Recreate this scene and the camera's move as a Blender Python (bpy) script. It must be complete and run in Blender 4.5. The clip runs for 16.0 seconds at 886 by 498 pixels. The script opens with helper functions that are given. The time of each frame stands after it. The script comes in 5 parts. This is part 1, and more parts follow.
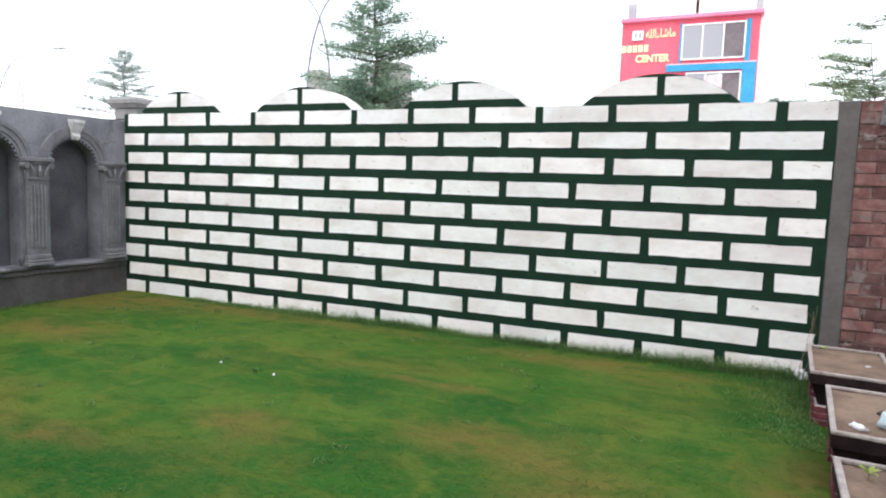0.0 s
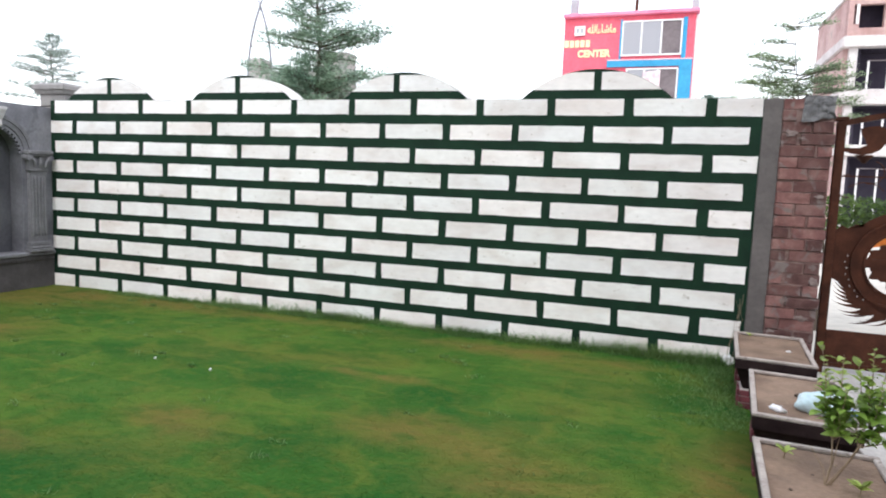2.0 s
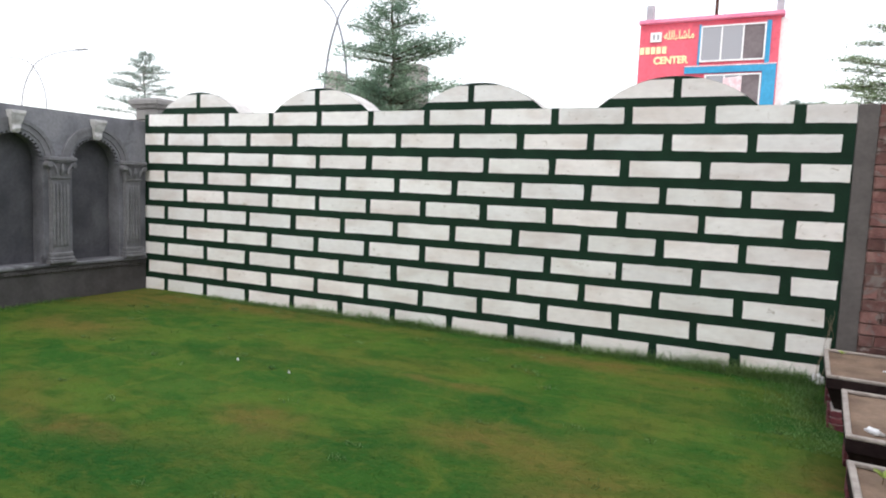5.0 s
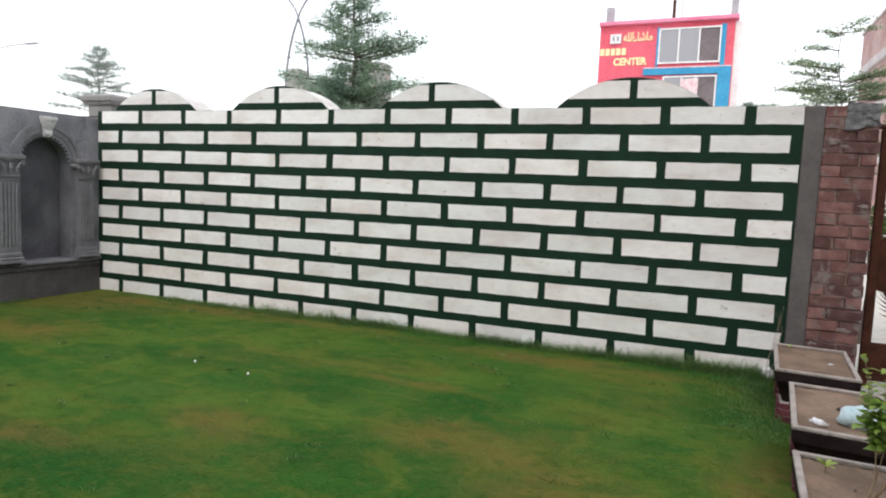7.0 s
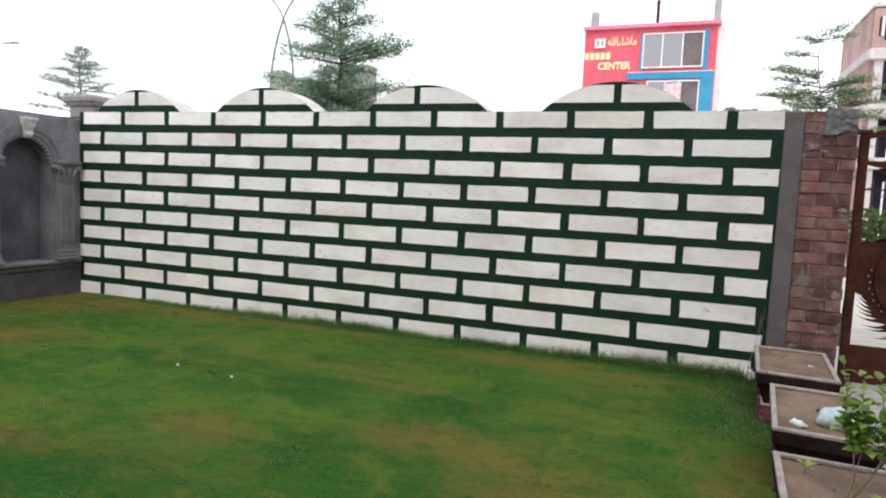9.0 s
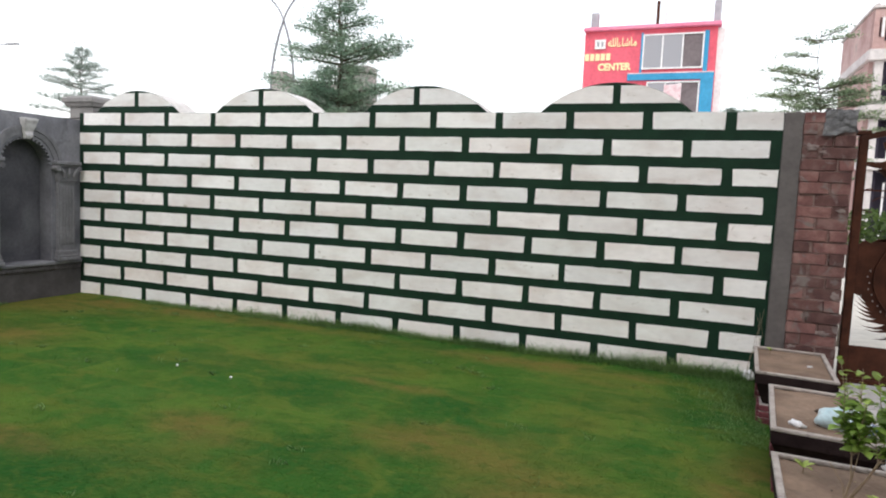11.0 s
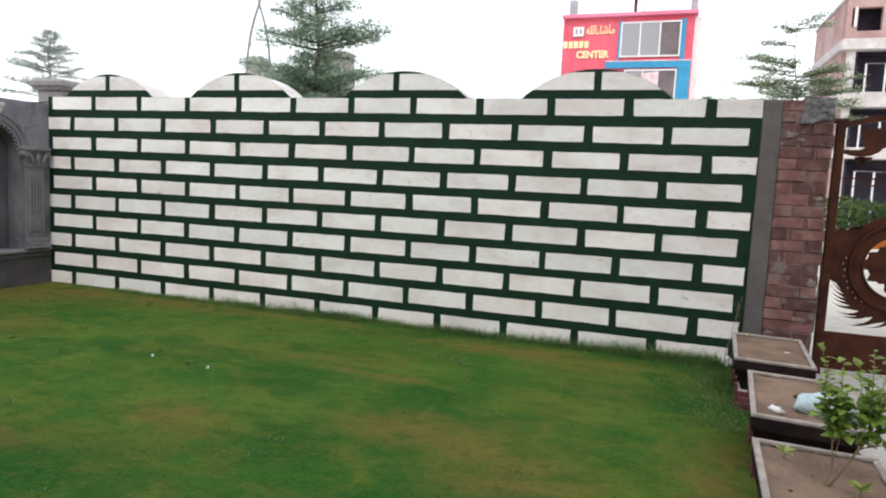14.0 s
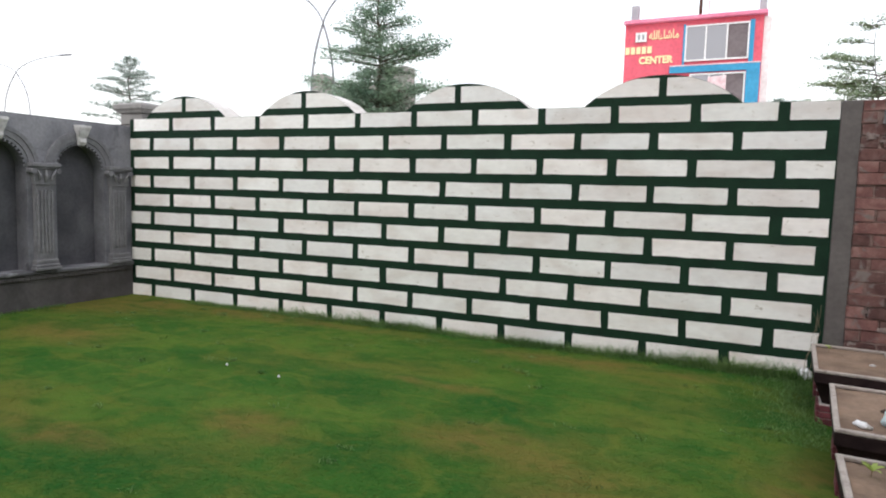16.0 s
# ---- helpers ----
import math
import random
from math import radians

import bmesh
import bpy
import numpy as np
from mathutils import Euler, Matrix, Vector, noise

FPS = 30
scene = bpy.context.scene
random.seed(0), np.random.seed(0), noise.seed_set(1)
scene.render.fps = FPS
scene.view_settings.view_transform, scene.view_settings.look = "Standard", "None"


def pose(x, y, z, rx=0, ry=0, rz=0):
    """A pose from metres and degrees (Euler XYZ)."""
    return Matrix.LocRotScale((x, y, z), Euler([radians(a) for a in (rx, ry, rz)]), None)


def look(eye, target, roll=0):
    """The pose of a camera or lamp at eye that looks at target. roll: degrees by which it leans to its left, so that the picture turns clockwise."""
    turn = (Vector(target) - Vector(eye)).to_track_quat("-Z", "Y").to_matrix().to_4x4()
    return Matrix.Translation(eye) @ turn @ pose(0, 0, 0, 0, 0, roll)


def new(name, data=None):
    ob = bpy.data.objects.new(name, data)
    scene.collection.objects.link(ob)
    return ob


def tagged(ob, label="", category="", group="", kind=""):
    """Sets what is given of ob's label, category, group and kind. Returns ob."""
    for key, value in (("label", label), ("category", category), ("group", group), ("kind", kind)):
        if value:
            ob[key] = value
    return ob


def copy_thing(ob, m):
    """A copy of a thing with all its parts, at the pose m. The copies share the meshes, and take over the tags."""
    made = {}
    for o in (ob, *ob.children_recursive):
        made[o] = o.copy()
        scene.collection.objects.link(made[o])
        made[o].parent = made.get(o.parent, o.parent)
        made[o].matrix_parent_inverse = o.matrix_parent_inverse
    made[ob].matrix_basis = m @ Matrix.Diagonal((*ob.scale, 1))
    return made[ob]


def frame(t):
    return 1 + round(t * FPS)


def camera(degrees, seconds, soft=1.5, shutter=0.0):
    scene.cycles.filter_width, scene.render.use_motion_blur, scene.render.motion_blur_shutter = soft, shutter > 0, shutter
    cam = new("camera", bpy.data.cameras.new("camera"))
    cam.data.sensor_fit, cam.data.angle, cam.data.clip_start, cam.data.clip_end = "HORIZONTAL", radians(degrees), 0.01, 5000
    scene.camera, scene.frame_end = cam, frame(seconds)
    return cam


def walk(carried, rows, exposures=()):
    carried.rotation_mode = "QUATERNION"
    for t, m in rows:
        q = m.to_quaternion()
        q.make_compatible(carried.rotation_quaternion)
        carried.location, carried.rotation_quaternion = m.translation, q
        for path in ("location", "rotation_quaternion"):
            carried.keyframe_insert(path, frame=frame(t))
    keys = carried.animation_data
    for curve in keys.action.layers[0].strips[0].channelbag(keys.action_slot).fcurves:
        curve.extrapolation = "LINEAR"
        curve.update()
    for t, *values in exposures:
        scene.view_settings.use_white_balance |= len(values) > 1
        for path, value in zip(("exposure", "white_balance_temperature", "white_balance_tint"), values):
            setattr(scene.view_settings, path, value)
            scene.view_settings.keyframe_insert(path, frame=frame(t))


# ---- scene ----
cam = camera(68.4, 16.0, soft=2.0)
PATH = [
    (0, (6.489, -5.526, 1.339), (5.686, -3.704, 1.153), 2.0),
    (0.5, (6.499, -5.514, 1.337), (5.758, -3.665, 1.149), 1.9),
    (1, (6.516, -5.52, 1.338), (5.812, -3.657, 1.156), 1.9),
    (1.5, (6.524, -5.523, 1.335), (5.869, -3.643, 1.144), 2.3),
    (2, (6.527, -5.52, 1.339), (5.879, -3.639, 1.135), 2.3),
    (2.5, (6.526, -5.53, 1.336), (5.852, -3.657, 1.142), 2.4),
    (3, (6.517, -5.539, 1.335), (5.778, -3.69, 1.144), 2.4),
    (3.5, (6.504, -5.547, 1.331), (5.683, -3.735, 1.127), 2.3),
    (6, (6.508, -5.551, 1.339), (5.66, -3.748, 1.165), 2.4),
    (6.5, (6.521, -5.545, 1.334), (5.733, -3.716, 1.15), 2.5),
    (7, (6.531, -5.548, 1.337), (5.786, -3.701, 1.155), 2.4),
    (7.5, (6.535, -5.544, 1.334), (5.826, -3.683, 1.153), 2.6),
    (8, (6.541, -5.548, 1.336), (5.851, -3.679, 1.157), 2.4),
    (8.5, (6.536, -5.55, 1.34), (5.839, -3.683, 1.168), 2.5),
    (9, (6.535, -5.552, 1.338), (5.831, -3.688, 1.166), 2.6),
    (11.5, (6.545, -5.554, 1.337), (5.84, -3.69, 1.169), 2.6),
    (12, (6.545, -5.559, 1.341), (5.895, -3.675, 1.18), 3.1),
    (12.5, (6.545, -5.556, 1.335), (5.912, -3.668, 1.151), 3.1),
    (13, (6.539, -5.543, 1.334), (5.921, -3.651, 1.142), 2.6),
    (13.5, (6.523, -5.516, 1.331), (5.892, -3.63, 1.117), 2.6),
    (14, (6.512, -5.517, 1.332), (5.872, -3.633, 1.128), 2.7),
    (14.5, (6.51, -5.528, 1.335), (5.832, -3.655, 1.157), 2.1),
    (15, (6.507, -5.537, 1.33), (5.798, -3.675, 1.155), 2.2),
    (15.5, (6.504, -5.539, 1.331), (5.731, -3.703, 1.155), 1.8),
    (16, (6.506, -5.544, 1.331), (5.689, -3.727, 1.154), 1.6),
]
walk(cam, [(t, look(eye, target, roll)) for t, eye, target, roll in PATH],
     exposures=[(0.0, 0.40, 6120, 10.5), (3.6, 0.40, 6120, 10.5), (5.8, -0.02, 6380, 10), (16.0, -0.02, 6380, 10)])

# ---- world, sun and exposure ----
world = bpy.data.worlds.new("overcast_sky")
scene.world = world
world.use_nodes = True
wn, wl = world.node_tree.nodes, world.node_tree.links
wn.clear()
sky = wn.new("ShaderNodeTexSky")
sky.sky_type = "NISHITA"
sky.sun_disc = False
sky.sun_elevation, sky.sun_rotation = radians(49), radians(160)
sky.air_density, sky.dust_density = 1.5, 4.0
bg_sky = wn.new("ShaderNodeBackground")
bg_sky.inputs["Strength"].default_value = 0.05
bg_cloud = wn.new("ShaderNodeBackground")
bg_cloud.inputs["Color"].default_value = (0.985, 0.985, 1.0, 1)
bg_cloud.inputs["Strength"].default_value = 1.24
sky_sum = wn.new("ShaderNodeAddShader")
sky_out = wn.new("ShaderNodeOutputWorld")
wl.new(sky.outputs["Color"], bg_sky.inputs["Color"])
wl.new(bg_sky.outputs[0], sky_sum.inputs[0])
wl.new(bg_cloud.outputs[0], sky_sum.inputs[1])
wl.new(sky_sum.outputs[0], sky_out.inputs["Surface"])

sun_data = bpy.data.lights.new("sun", "SUN")
sun_data.energy, sun_data.angle, sun_data.color = 0.8, radians(25), (1.0, 0.96, 0.9)
sun = new("sun", sun_data)
sun.matrix_world = look((9, -13, 18), (4, 2, 0))


# ---- materials ----
def material(name, colours, rough=0.85, scale=6.0, fine=60.0, bump=0.25, bump_scale=None, metal=0.0, spread=0.0,
             island=False, contrast=(0.35, 0.65), stretch=(1, 1, 1), stain=None, depth=0.01, grain=0.14):
    """Two or three base colours mixed by a large noise, shaded by a fine one, with fine relief."""
    m = bpy.data.materials.new(name)
    m.use_nodes = True
    nt = m.node_tree
    n, l = nt.nodes, nt.links
    bsdf = n["Principled BSDF"]
    bsdf.inputs["Roughness"].default_value = rough
    bsdf.inputs["Metallic"].default_value = metal
    geo = n.new("ShaderNodeNewGeometry")
    mapping = n.new("ShaderNodeMapping")
    mapping.inputs["Scale"].default_value = stretch
    l.new(geo.outputs["Position"], mapping.inputs["Vector"])

    def noise_node(s, detail=5.0, distortion=0.0):
        t = n.new("ShaderNodeTexNoise")
        t.inputs["Scale"].default_value, t.inputs["Detail"].default_value = s, detail
        t.inputs["Distortion"].default_value = distortion
        l.new(mapping.outputs["Vector"], t.inputs["Vector"])
        return t

    big, small = noise_node(scale, 6.0, 0.4), noise_node(fine, 4.0)
    ramp = n.new("ShaderNodeValToRGB")
    e = ramp.color_ramp.elements
    e[0].position, e[1].position = contrast
    e[0].color, e[1].color = (*colours[0], 1), (*colours[-1], 1)
    for i, c in enumerate(colours[1:-1]):
        el = e.new(contrast[0] + (contrast[1] - contrast[0]) * (i + 1) / (len(colours) - 1))
        el.color = (*c, 1)
    l.new(big.outputs["Fac"], ramp.inputs["Fac"])
    colour = ramp.outputs["Color"]

    def times(colour, fac_socket, lo, hi):
        rng = n.new("ShaderNodeMapRange")
        rng.inputs["From Min"].default_value, rng.inputs["From Max"].default_value = 0.25, 0.75
        rng.inputs["To Min"].default_value, rng.inputs["To Max"].default_value = lo, hi
        l.new(fac_socket, rng.inputs["Value"])
        hsv = n.new("ShaderNodeHueSaturation")
        l.new(rng.outputs["Result"], hsv.inputs["Value"])
        l.new(colour, hsv.inputs["Color"])
        return hsv.outputs["Color"]

    colour = times(colour, small.outputs["Fac"], 1 - grain, 1 + grain)
    if spread:
        if island:
            rnd = geo.outputs["Random Per Island"]
        else:
            rnd = n.new("ShaderNodeObjectInfo").outputs["Random"]
        colour = times(colour, rnd, 1 - spread, 1 + spread)
    if stain:
        # stain: colour, scale, threshold
        s = noise_node(stain[1], 8.0, 1.2)
        r2 = n.new("ShaderNodeMapRange")
        r2.inputs["From Min"].default_value, r2.inputs["From Max"].default_value = stain[2], stain[2] + 0.12
        l.new(s.outputs["Fac"], r2.inputs["Value"])
        mix = n.new("ShaderNodeMix")
        mix.data_type = "RGBA"
        l.new(r2.outputs["Result"], mix.inputs["Factor"])
        l.new(colour, mix.inputs["A"])
        mix.inputs["B"].default_value = (*stain[0], 1)
        colour = mix.outputs["Result"]
    l.new(colour, bsdf.inputs["Base Color"])
    if bump:
        bt = noise_node(bump_scale or fine, 6.0)
        b = n.new("ShaderNodeBump")
        b.inputs["Strength"].default_value, b.inputs["Distance"].default_value = bump, depth
        l.new(bt.outputs["Fac"], b.inputs["Height"])
        l.new(b.outputs["Normal"], bsdf.inputs["Normal"])
    return m


M_GREEN = material("green_paint", [(0.004, 0.021, 0.011), (0.007, 0.032, 0.016)], rough=0.75, scale=5, fine=40, bump=0.2)
M_GREEN.node_tree.nodes["Principled BSDF"].inputs["Specular IOR Level"].default_value = 0.25
M_WHITE = material("white_limewash", [(0.76, 0.72, 0.70), (0.85, 0.836, 0.83), (0.89, 0.885, 0.883)], rough=0.9, scale=2.2, fine=14, bump=0.25,
                   spread=0.05, stretch=(1, 1, 2.0), stain=((0.42, 0.37, 0.31), 15.0, 0.645), grain=0.055)


def tint_by_piece(m, tints):
    """Multiplies the base colour by one of several tints, piece by piece."""
    n, l = m.node_tree.nodes, m.node_tree.links
    bsdf = n["Principled BSDF"]
    before = bsdf.inputs["Base Color"].links[0].from_socket
    ramp = n.new("ShaderNodeValToRGB")
    ramp.color_ramp.interpolation = "CONSTANT"
    e = ramp.color_ramp.elements
    e[0].color, e[1].position, e[1].color = (*tints[0], 1), 1.0 / len(tints), (*tints[1], 1)
    for i, c in enumerate(tints[2:]):
        e.new((i + 2) / len(tints)).color = (*c, 1)
    l.new(n.new("ShaderNodeObjectInfo").outputs["Random"], ramp.inputs["Fac"])
    mix = n.new("ShaderNodeMix")
    mix.data_type, mix.blend_type = "RGBA", "MULTIPLY"
    mix.inputs["Factor"].default_value = 1.0
    l.new(before, mix.inputs["A"])
    l.new(ramp.outputs["Color"], mix.inputs["B"])
    l.new(mix.outputs["Result"], bsdf.inputs["Base Color"])


tint_by_piece(M_WHITE, [(1, 1, 1), (1, 0.975, 0.965), (0.99, 0.99, 0.975), (1, 1, 1), (0.98, 0.945, 0.93), (1, 0.99, 0.98), (0.955, 0.95, 0.935), (1, 0.965, 0.95)])
M_COPING = material("whitewashed_coping", [(0.55, 0.52, 0.50), (0.72, 0.70, 0.69)], rough=0.95, scale=7, fine=40, bump=0.5)
M_CEMENT = material("cement_plaster", [(0.13, 0.131, 0.15), (0.19, 0.192, 0.216), (0.255, 0.257, 0.283)], rough=0.9, scale=2.2, fine=35,
                    bump=0.3, stain=((0.085, 0.085, 0.097), 2.6, 0.58))
# cement darkened to hold the shade inside the niches
M_NICHE_SHADE = material("recess_shaded_cement", [(0.070, 0.070, 0.082), (0.10, 0.10, 0.115), (0.135, 0.135, 0.15)], rough=0.9, scale=2.4, fine=30, bump=0.3)
M_DAMP = material("damp_cement", [(0.055, 0.05, 0.053), (0.10, 0.093, 0.097)], rough=0.8, scale=3, fine=30, bump=0.3)
M_CASTGREY = material("grey_cast_cement", [(0.15, 0.15, 0.165), (0.225, 0.225, 0.243)], rough=0.9, scale=5, fine=40, bump=0.25)
M_CEMENT_PALE = material("pale_cement", [(0.21, 0.205, 0.205), (0.29, 0.28, 0.275)], rough=0.9, scale=6, fine=50, bump=0.3)
M_STRIP = material("smooth_cement", [(0.10, 0.09, 0.088), (0.145, 0.13, 0.127)], rough=0.85, scale=3, fine=30, bump=0.2)
M_CAST = material("white_cast_plaster", [(0.50, 0.49, 0.50), (0.70, 0.69, 0.70)], rough=0.8, scale=12, fine=60, bump=0.3)
M_BRICK = material("red_brick", [(0.12, 0.054, 0.05), (0.165, 0.078, 0.07), (0.22, 0.125, 0.112)], rough=0.92, scale=9, fine=70, bump=0.6,
                   spread=0.34, stain=((0.20, 0.165, 0.155), 7.0, 0.56))
M_MORTAR = material("mortar", [(0.15, 0.09, 0.08), (0.27, 0.19, 0.17)], rough=0.95, scale=14, fine=80, bump=0.7)
M_SMEAR = material("dried_mortar", [(0.19, 0.14, 0.13), (0.30, 0.245, 0.23)], rough=0.95, scale=20, fine=90, bump=0.8)
M_LUMP = material("rough_cement", [(0.10, 0.10, 0.105), (0.2, 0.2, 0.205)], rough=0.95, scale=18, fine=90, bump=0.8)
M_SOIL = material("dry_soil", [(0.145, 0.095, 0.066), (0.25, 0.172, 0.122)], rough=0.95, scale=5, fine=45, bump=0.6,
                  stain=((0.12, 0.085, 0.06), 11.0, 0.64))
M_TROUGH = material("weathered_trough", [(0.30, 0.26, 0.235), (0.42, 0.37, 0.34)], rough=0.92, scale=12, fine=70, bump=0.5,
                    stain=((0.16, 0.13, 0.12), 16.0, 0.62))
M_TROUGH_DARK = material("dark_brown_trough", [(0.014, 0.008, 0.009), (0.03, 0.019, 0.019)], rough=0.85, scale=10, fine=60, bump=0.4)
M_REDTILE = material("dark_red_block", [(0.10, 0.02, 0.03), (0.17, 0.04, 0.05)], rough=0.7, scale=20, fine=80, bump=0.4)
M_PALEJOINT = material("pale_joint", [(0.42, 0.38, 0.36), (0.55, 0.5, 0.48)], rough=0.9, scale=20, fine=80, bump=0.4)
M_PAVE = material("pale_concrete", [(0.42, 0.40, 0.385), (0.52, 0.50, 0.48)], rough=0.9, scale=2.5, fine=40, bump=0.25)
M_GROUND = material("dusty_ground", [(0.42, 0.39, 0.35), (0.55, 0.52, 0.47)], rough=0.95, scale=0.4, fine=9, bump=0.3)
M_RUST = material("rust_brown_paint", [(0.045, 0.015, 0.008), (0.085, 0.029, 0.015)], rough=0.6, scale=8, fine=50, bump=0.2, metal=0.2)
# pale colour for dots that stand for light showing through holes
M_HOLE_DOT = material("pale_hole_dot", [(0.35, 0.31, 0.29), (0.55, 0.5, 0.47)], rough=0.5, scale=30, fine=90, bump=0.1, metal=0.3)
M_RUST.node_tree.nodes["Principled BSDF"].inputs["Specular IOR Level"].default_value = 0.25
M_TROUGH_DARK.node_tree.nodes["Principled BSDF"].inputs["Specular IOR Level"].default_value = 0.12
M_BARK = material("bark", [(0.09, 0.07, 0.055), (0.16, 0.13, 0.10)], rough=0.95, scale=10, fine=60, bump=0.6)
M_TWIG = material("pale_twig", [(0.24, 0.17, 0.11), (0.34, 0.26, 0.18)], rough=0.9, scale=14, fine=60, bump=0.4)
M_POLE = material("galvanised_steel", [(0.26, 0.26, 0.29), (0.34, 0.34, 0.38)], rough=0.5, scale=4, fine=30, bump=0.1, metal=0.4)
M_PINK = material("faded_pink_paint", [(0.74, 0.20, 0.33), (0.80, 0.27, 0.40)], rough=0.7, scale=0.5, fine=6, bump=0.1)
# red turned paler and pinker for the haze before it
M_RED = material("red_facade_paint", [(0.70, 0.10, 0.15), (0.77, 0.135, 0.195)], rough=0.7, scale=0.5, fine=6, bump=0.1)
M_BLUE = material("blue_facade_paint", [(0.03, 0.27, 0.50), (0.05, 0.33, 0.58)], rough=0.7, scale=0.5, fine=6, bump=0.1)
M_YELLOW = material("cream_letter", [(0.86, 0.76, 0.42), (0.9, 0.82, 0.5)], rough=0.6, scale=2, fine=10, bump=0)
M_FRAME = material("white_frame", [(0.74, 0.74, 0.76), (0.82, 0.82, 0.84)], rough=0.5, scale=2, fine=12, bump=0)
M_FARWHITE = material("white_facade", [(0.78, 0.76, 0.77), (0.85, 0.84, 0.85)], rough=0.85, scale=0.6, fine=6, bump=0.1)
# brick lightened so that distance haze is part of its colour
M_FARBRICK = material("hazed_far_brick", [(0.41, 0.255, 0.24), (0.57, 0.41, 0.39)], rough=0.95, scale=0.5, fine=5, bump=0.4,
                      stain=((0.42, 0.34, 0.32), 0.8, 0.6))
M_FARGREY = material("raw_concrete", [(0.54, 0.50, 0.495), (0.68, 0.645, 0.64)], rough=0.95, scale=0.7, fine=6, bump=0.3)
# near-black that stands for the shade inside the bare floors
M_INSIDE_SHADE = material("interior_shade", [(0.028, 0.022, 0.04), (0.045, 0.038, 0.06)], rough=0.9, scale=1, fine=8, bump=0)
# indoor shade as a flat colour behind the window panes
M_ROOM_SHADE = material("room_shade", [(0.15, 0.125, 0.135), (0.21, 0.18, 0.19)], rough=0.9, scale=1, fine=8, bump=0)
M_STUB = material("weathered_concrete", [(0.33, 0.33, 0.37), (0.43, 0.43, 0.47)], rough=0.95, scale=0.7, fine=6, bump=0.3)
M_BEIGE = material("beige_plaster", [(0.34, 0.32, 0.31), (0.42, 0.40, 0.385)], rough=0.9, scale=0.5, fine=5, bump=0.1)
M_PAPER = material("white_paper", [(0.72, 0.72, 0.74), (0.82, 0.82, 0.84)], rough=0.8, scale=30, fine=90, bump=0.2)
M_BAG = material("pale_blue_plastic", [(0.45, 0.60, 0.64), (0.62, 0.74, 0.78)], rough=0.3, scale=16, fine=60, bump=0.3)
M_BLUEWRAP = material("blue_wrapper", [(0.06, 0.14, 0.42), (0.25, 0.4, 0.7)], rough=0.35, scale=30, fine=80, bump=0.3)
M_CLOD = material("dark_clod", [(0.05, 0.035, 0.025), (0.09, 0.06, 0.045)], rough=0.95, scale=30, fine=90, bump=0.5)
M_CLOTH = material("pink_cloth", [(0.70, 0.45, 0.50), (0.82, 0.74, 0.76)], rough=0.9, scale=3, fine=14, bump=0.2)
M_ORANGE = material("orange_cloth", [(0.75, 0.30, 0.06), (0.85, 0.42, 0.12)], rough=0.9, scale=4, fine=20, bump=0.2)


def leaf_material(name, dark, light, spread=0.35, gloss=0.45, island=True):
    m = material(name, [dark, light], rough=gloss, scale=1.3, fine=20, bump=0, spread=spread, island=island)
    n, l = m.node_tree.nodes, m.node_tree.links
    bsdf, out = n["Principled BSDF"], n["Material Output"]
    through_leaf, blend = n.new("ShaderNodeBsdfTranslucent"), n.new("ShaderNodeMixShader")
    l.new(bsdf.inputs["Base Color"].links[0].from_socket, through_leaf.inputs["Color"])
    blend.inputs[0].default_value = 0.5
    l.new(bsdf.outputs[0], blend.inputs[1])
    l.new(through_leaf.outputs[0], blend.inputs[2])
    l.new(blend.outputs[0], out.inputs["Surface"])
    return m


# main tree greens lifted so that haze and sky glow are in them
M_LEAF = leaf_material("tree_leaf", (0.17, 0.27, 0.20), (0.31, 0.42, 0.30), gloss=0.55)
# far leaves: the haze of distance is mixed into this grey-green
M_LEAF_HAZE = leaf_material("hazed_far_leaf", (0.26, 0.33, 0.29), (0.37, 0.44, 0.39), gloss=0.6)
# sapling greens, also paled for haze
M_LEAF_NEAR = leaf_material("sapling_leaf", (0.20, 0.27, 0.17), (0.34, 0.42, 0.24), gloss=0.5)
M_LEAF_BUSH = leaf_material("bush_leaf", (0.19, 0.32, 0.055), (0.36, 0.48, 0.11), gloss=0.4, island=False)
M_LEAF_YOUNG = leaf_material("young_bush_leaf", (0.30, 0.42, 0.08), (0.45, 0.54, 0.15), gloss=0.4, island=False)
M_HEDGE = leaf_material("hedge_leaf", (0.03, 0.07, 0.018), (0.10, 0.155, 0.035), gloss=0.5)


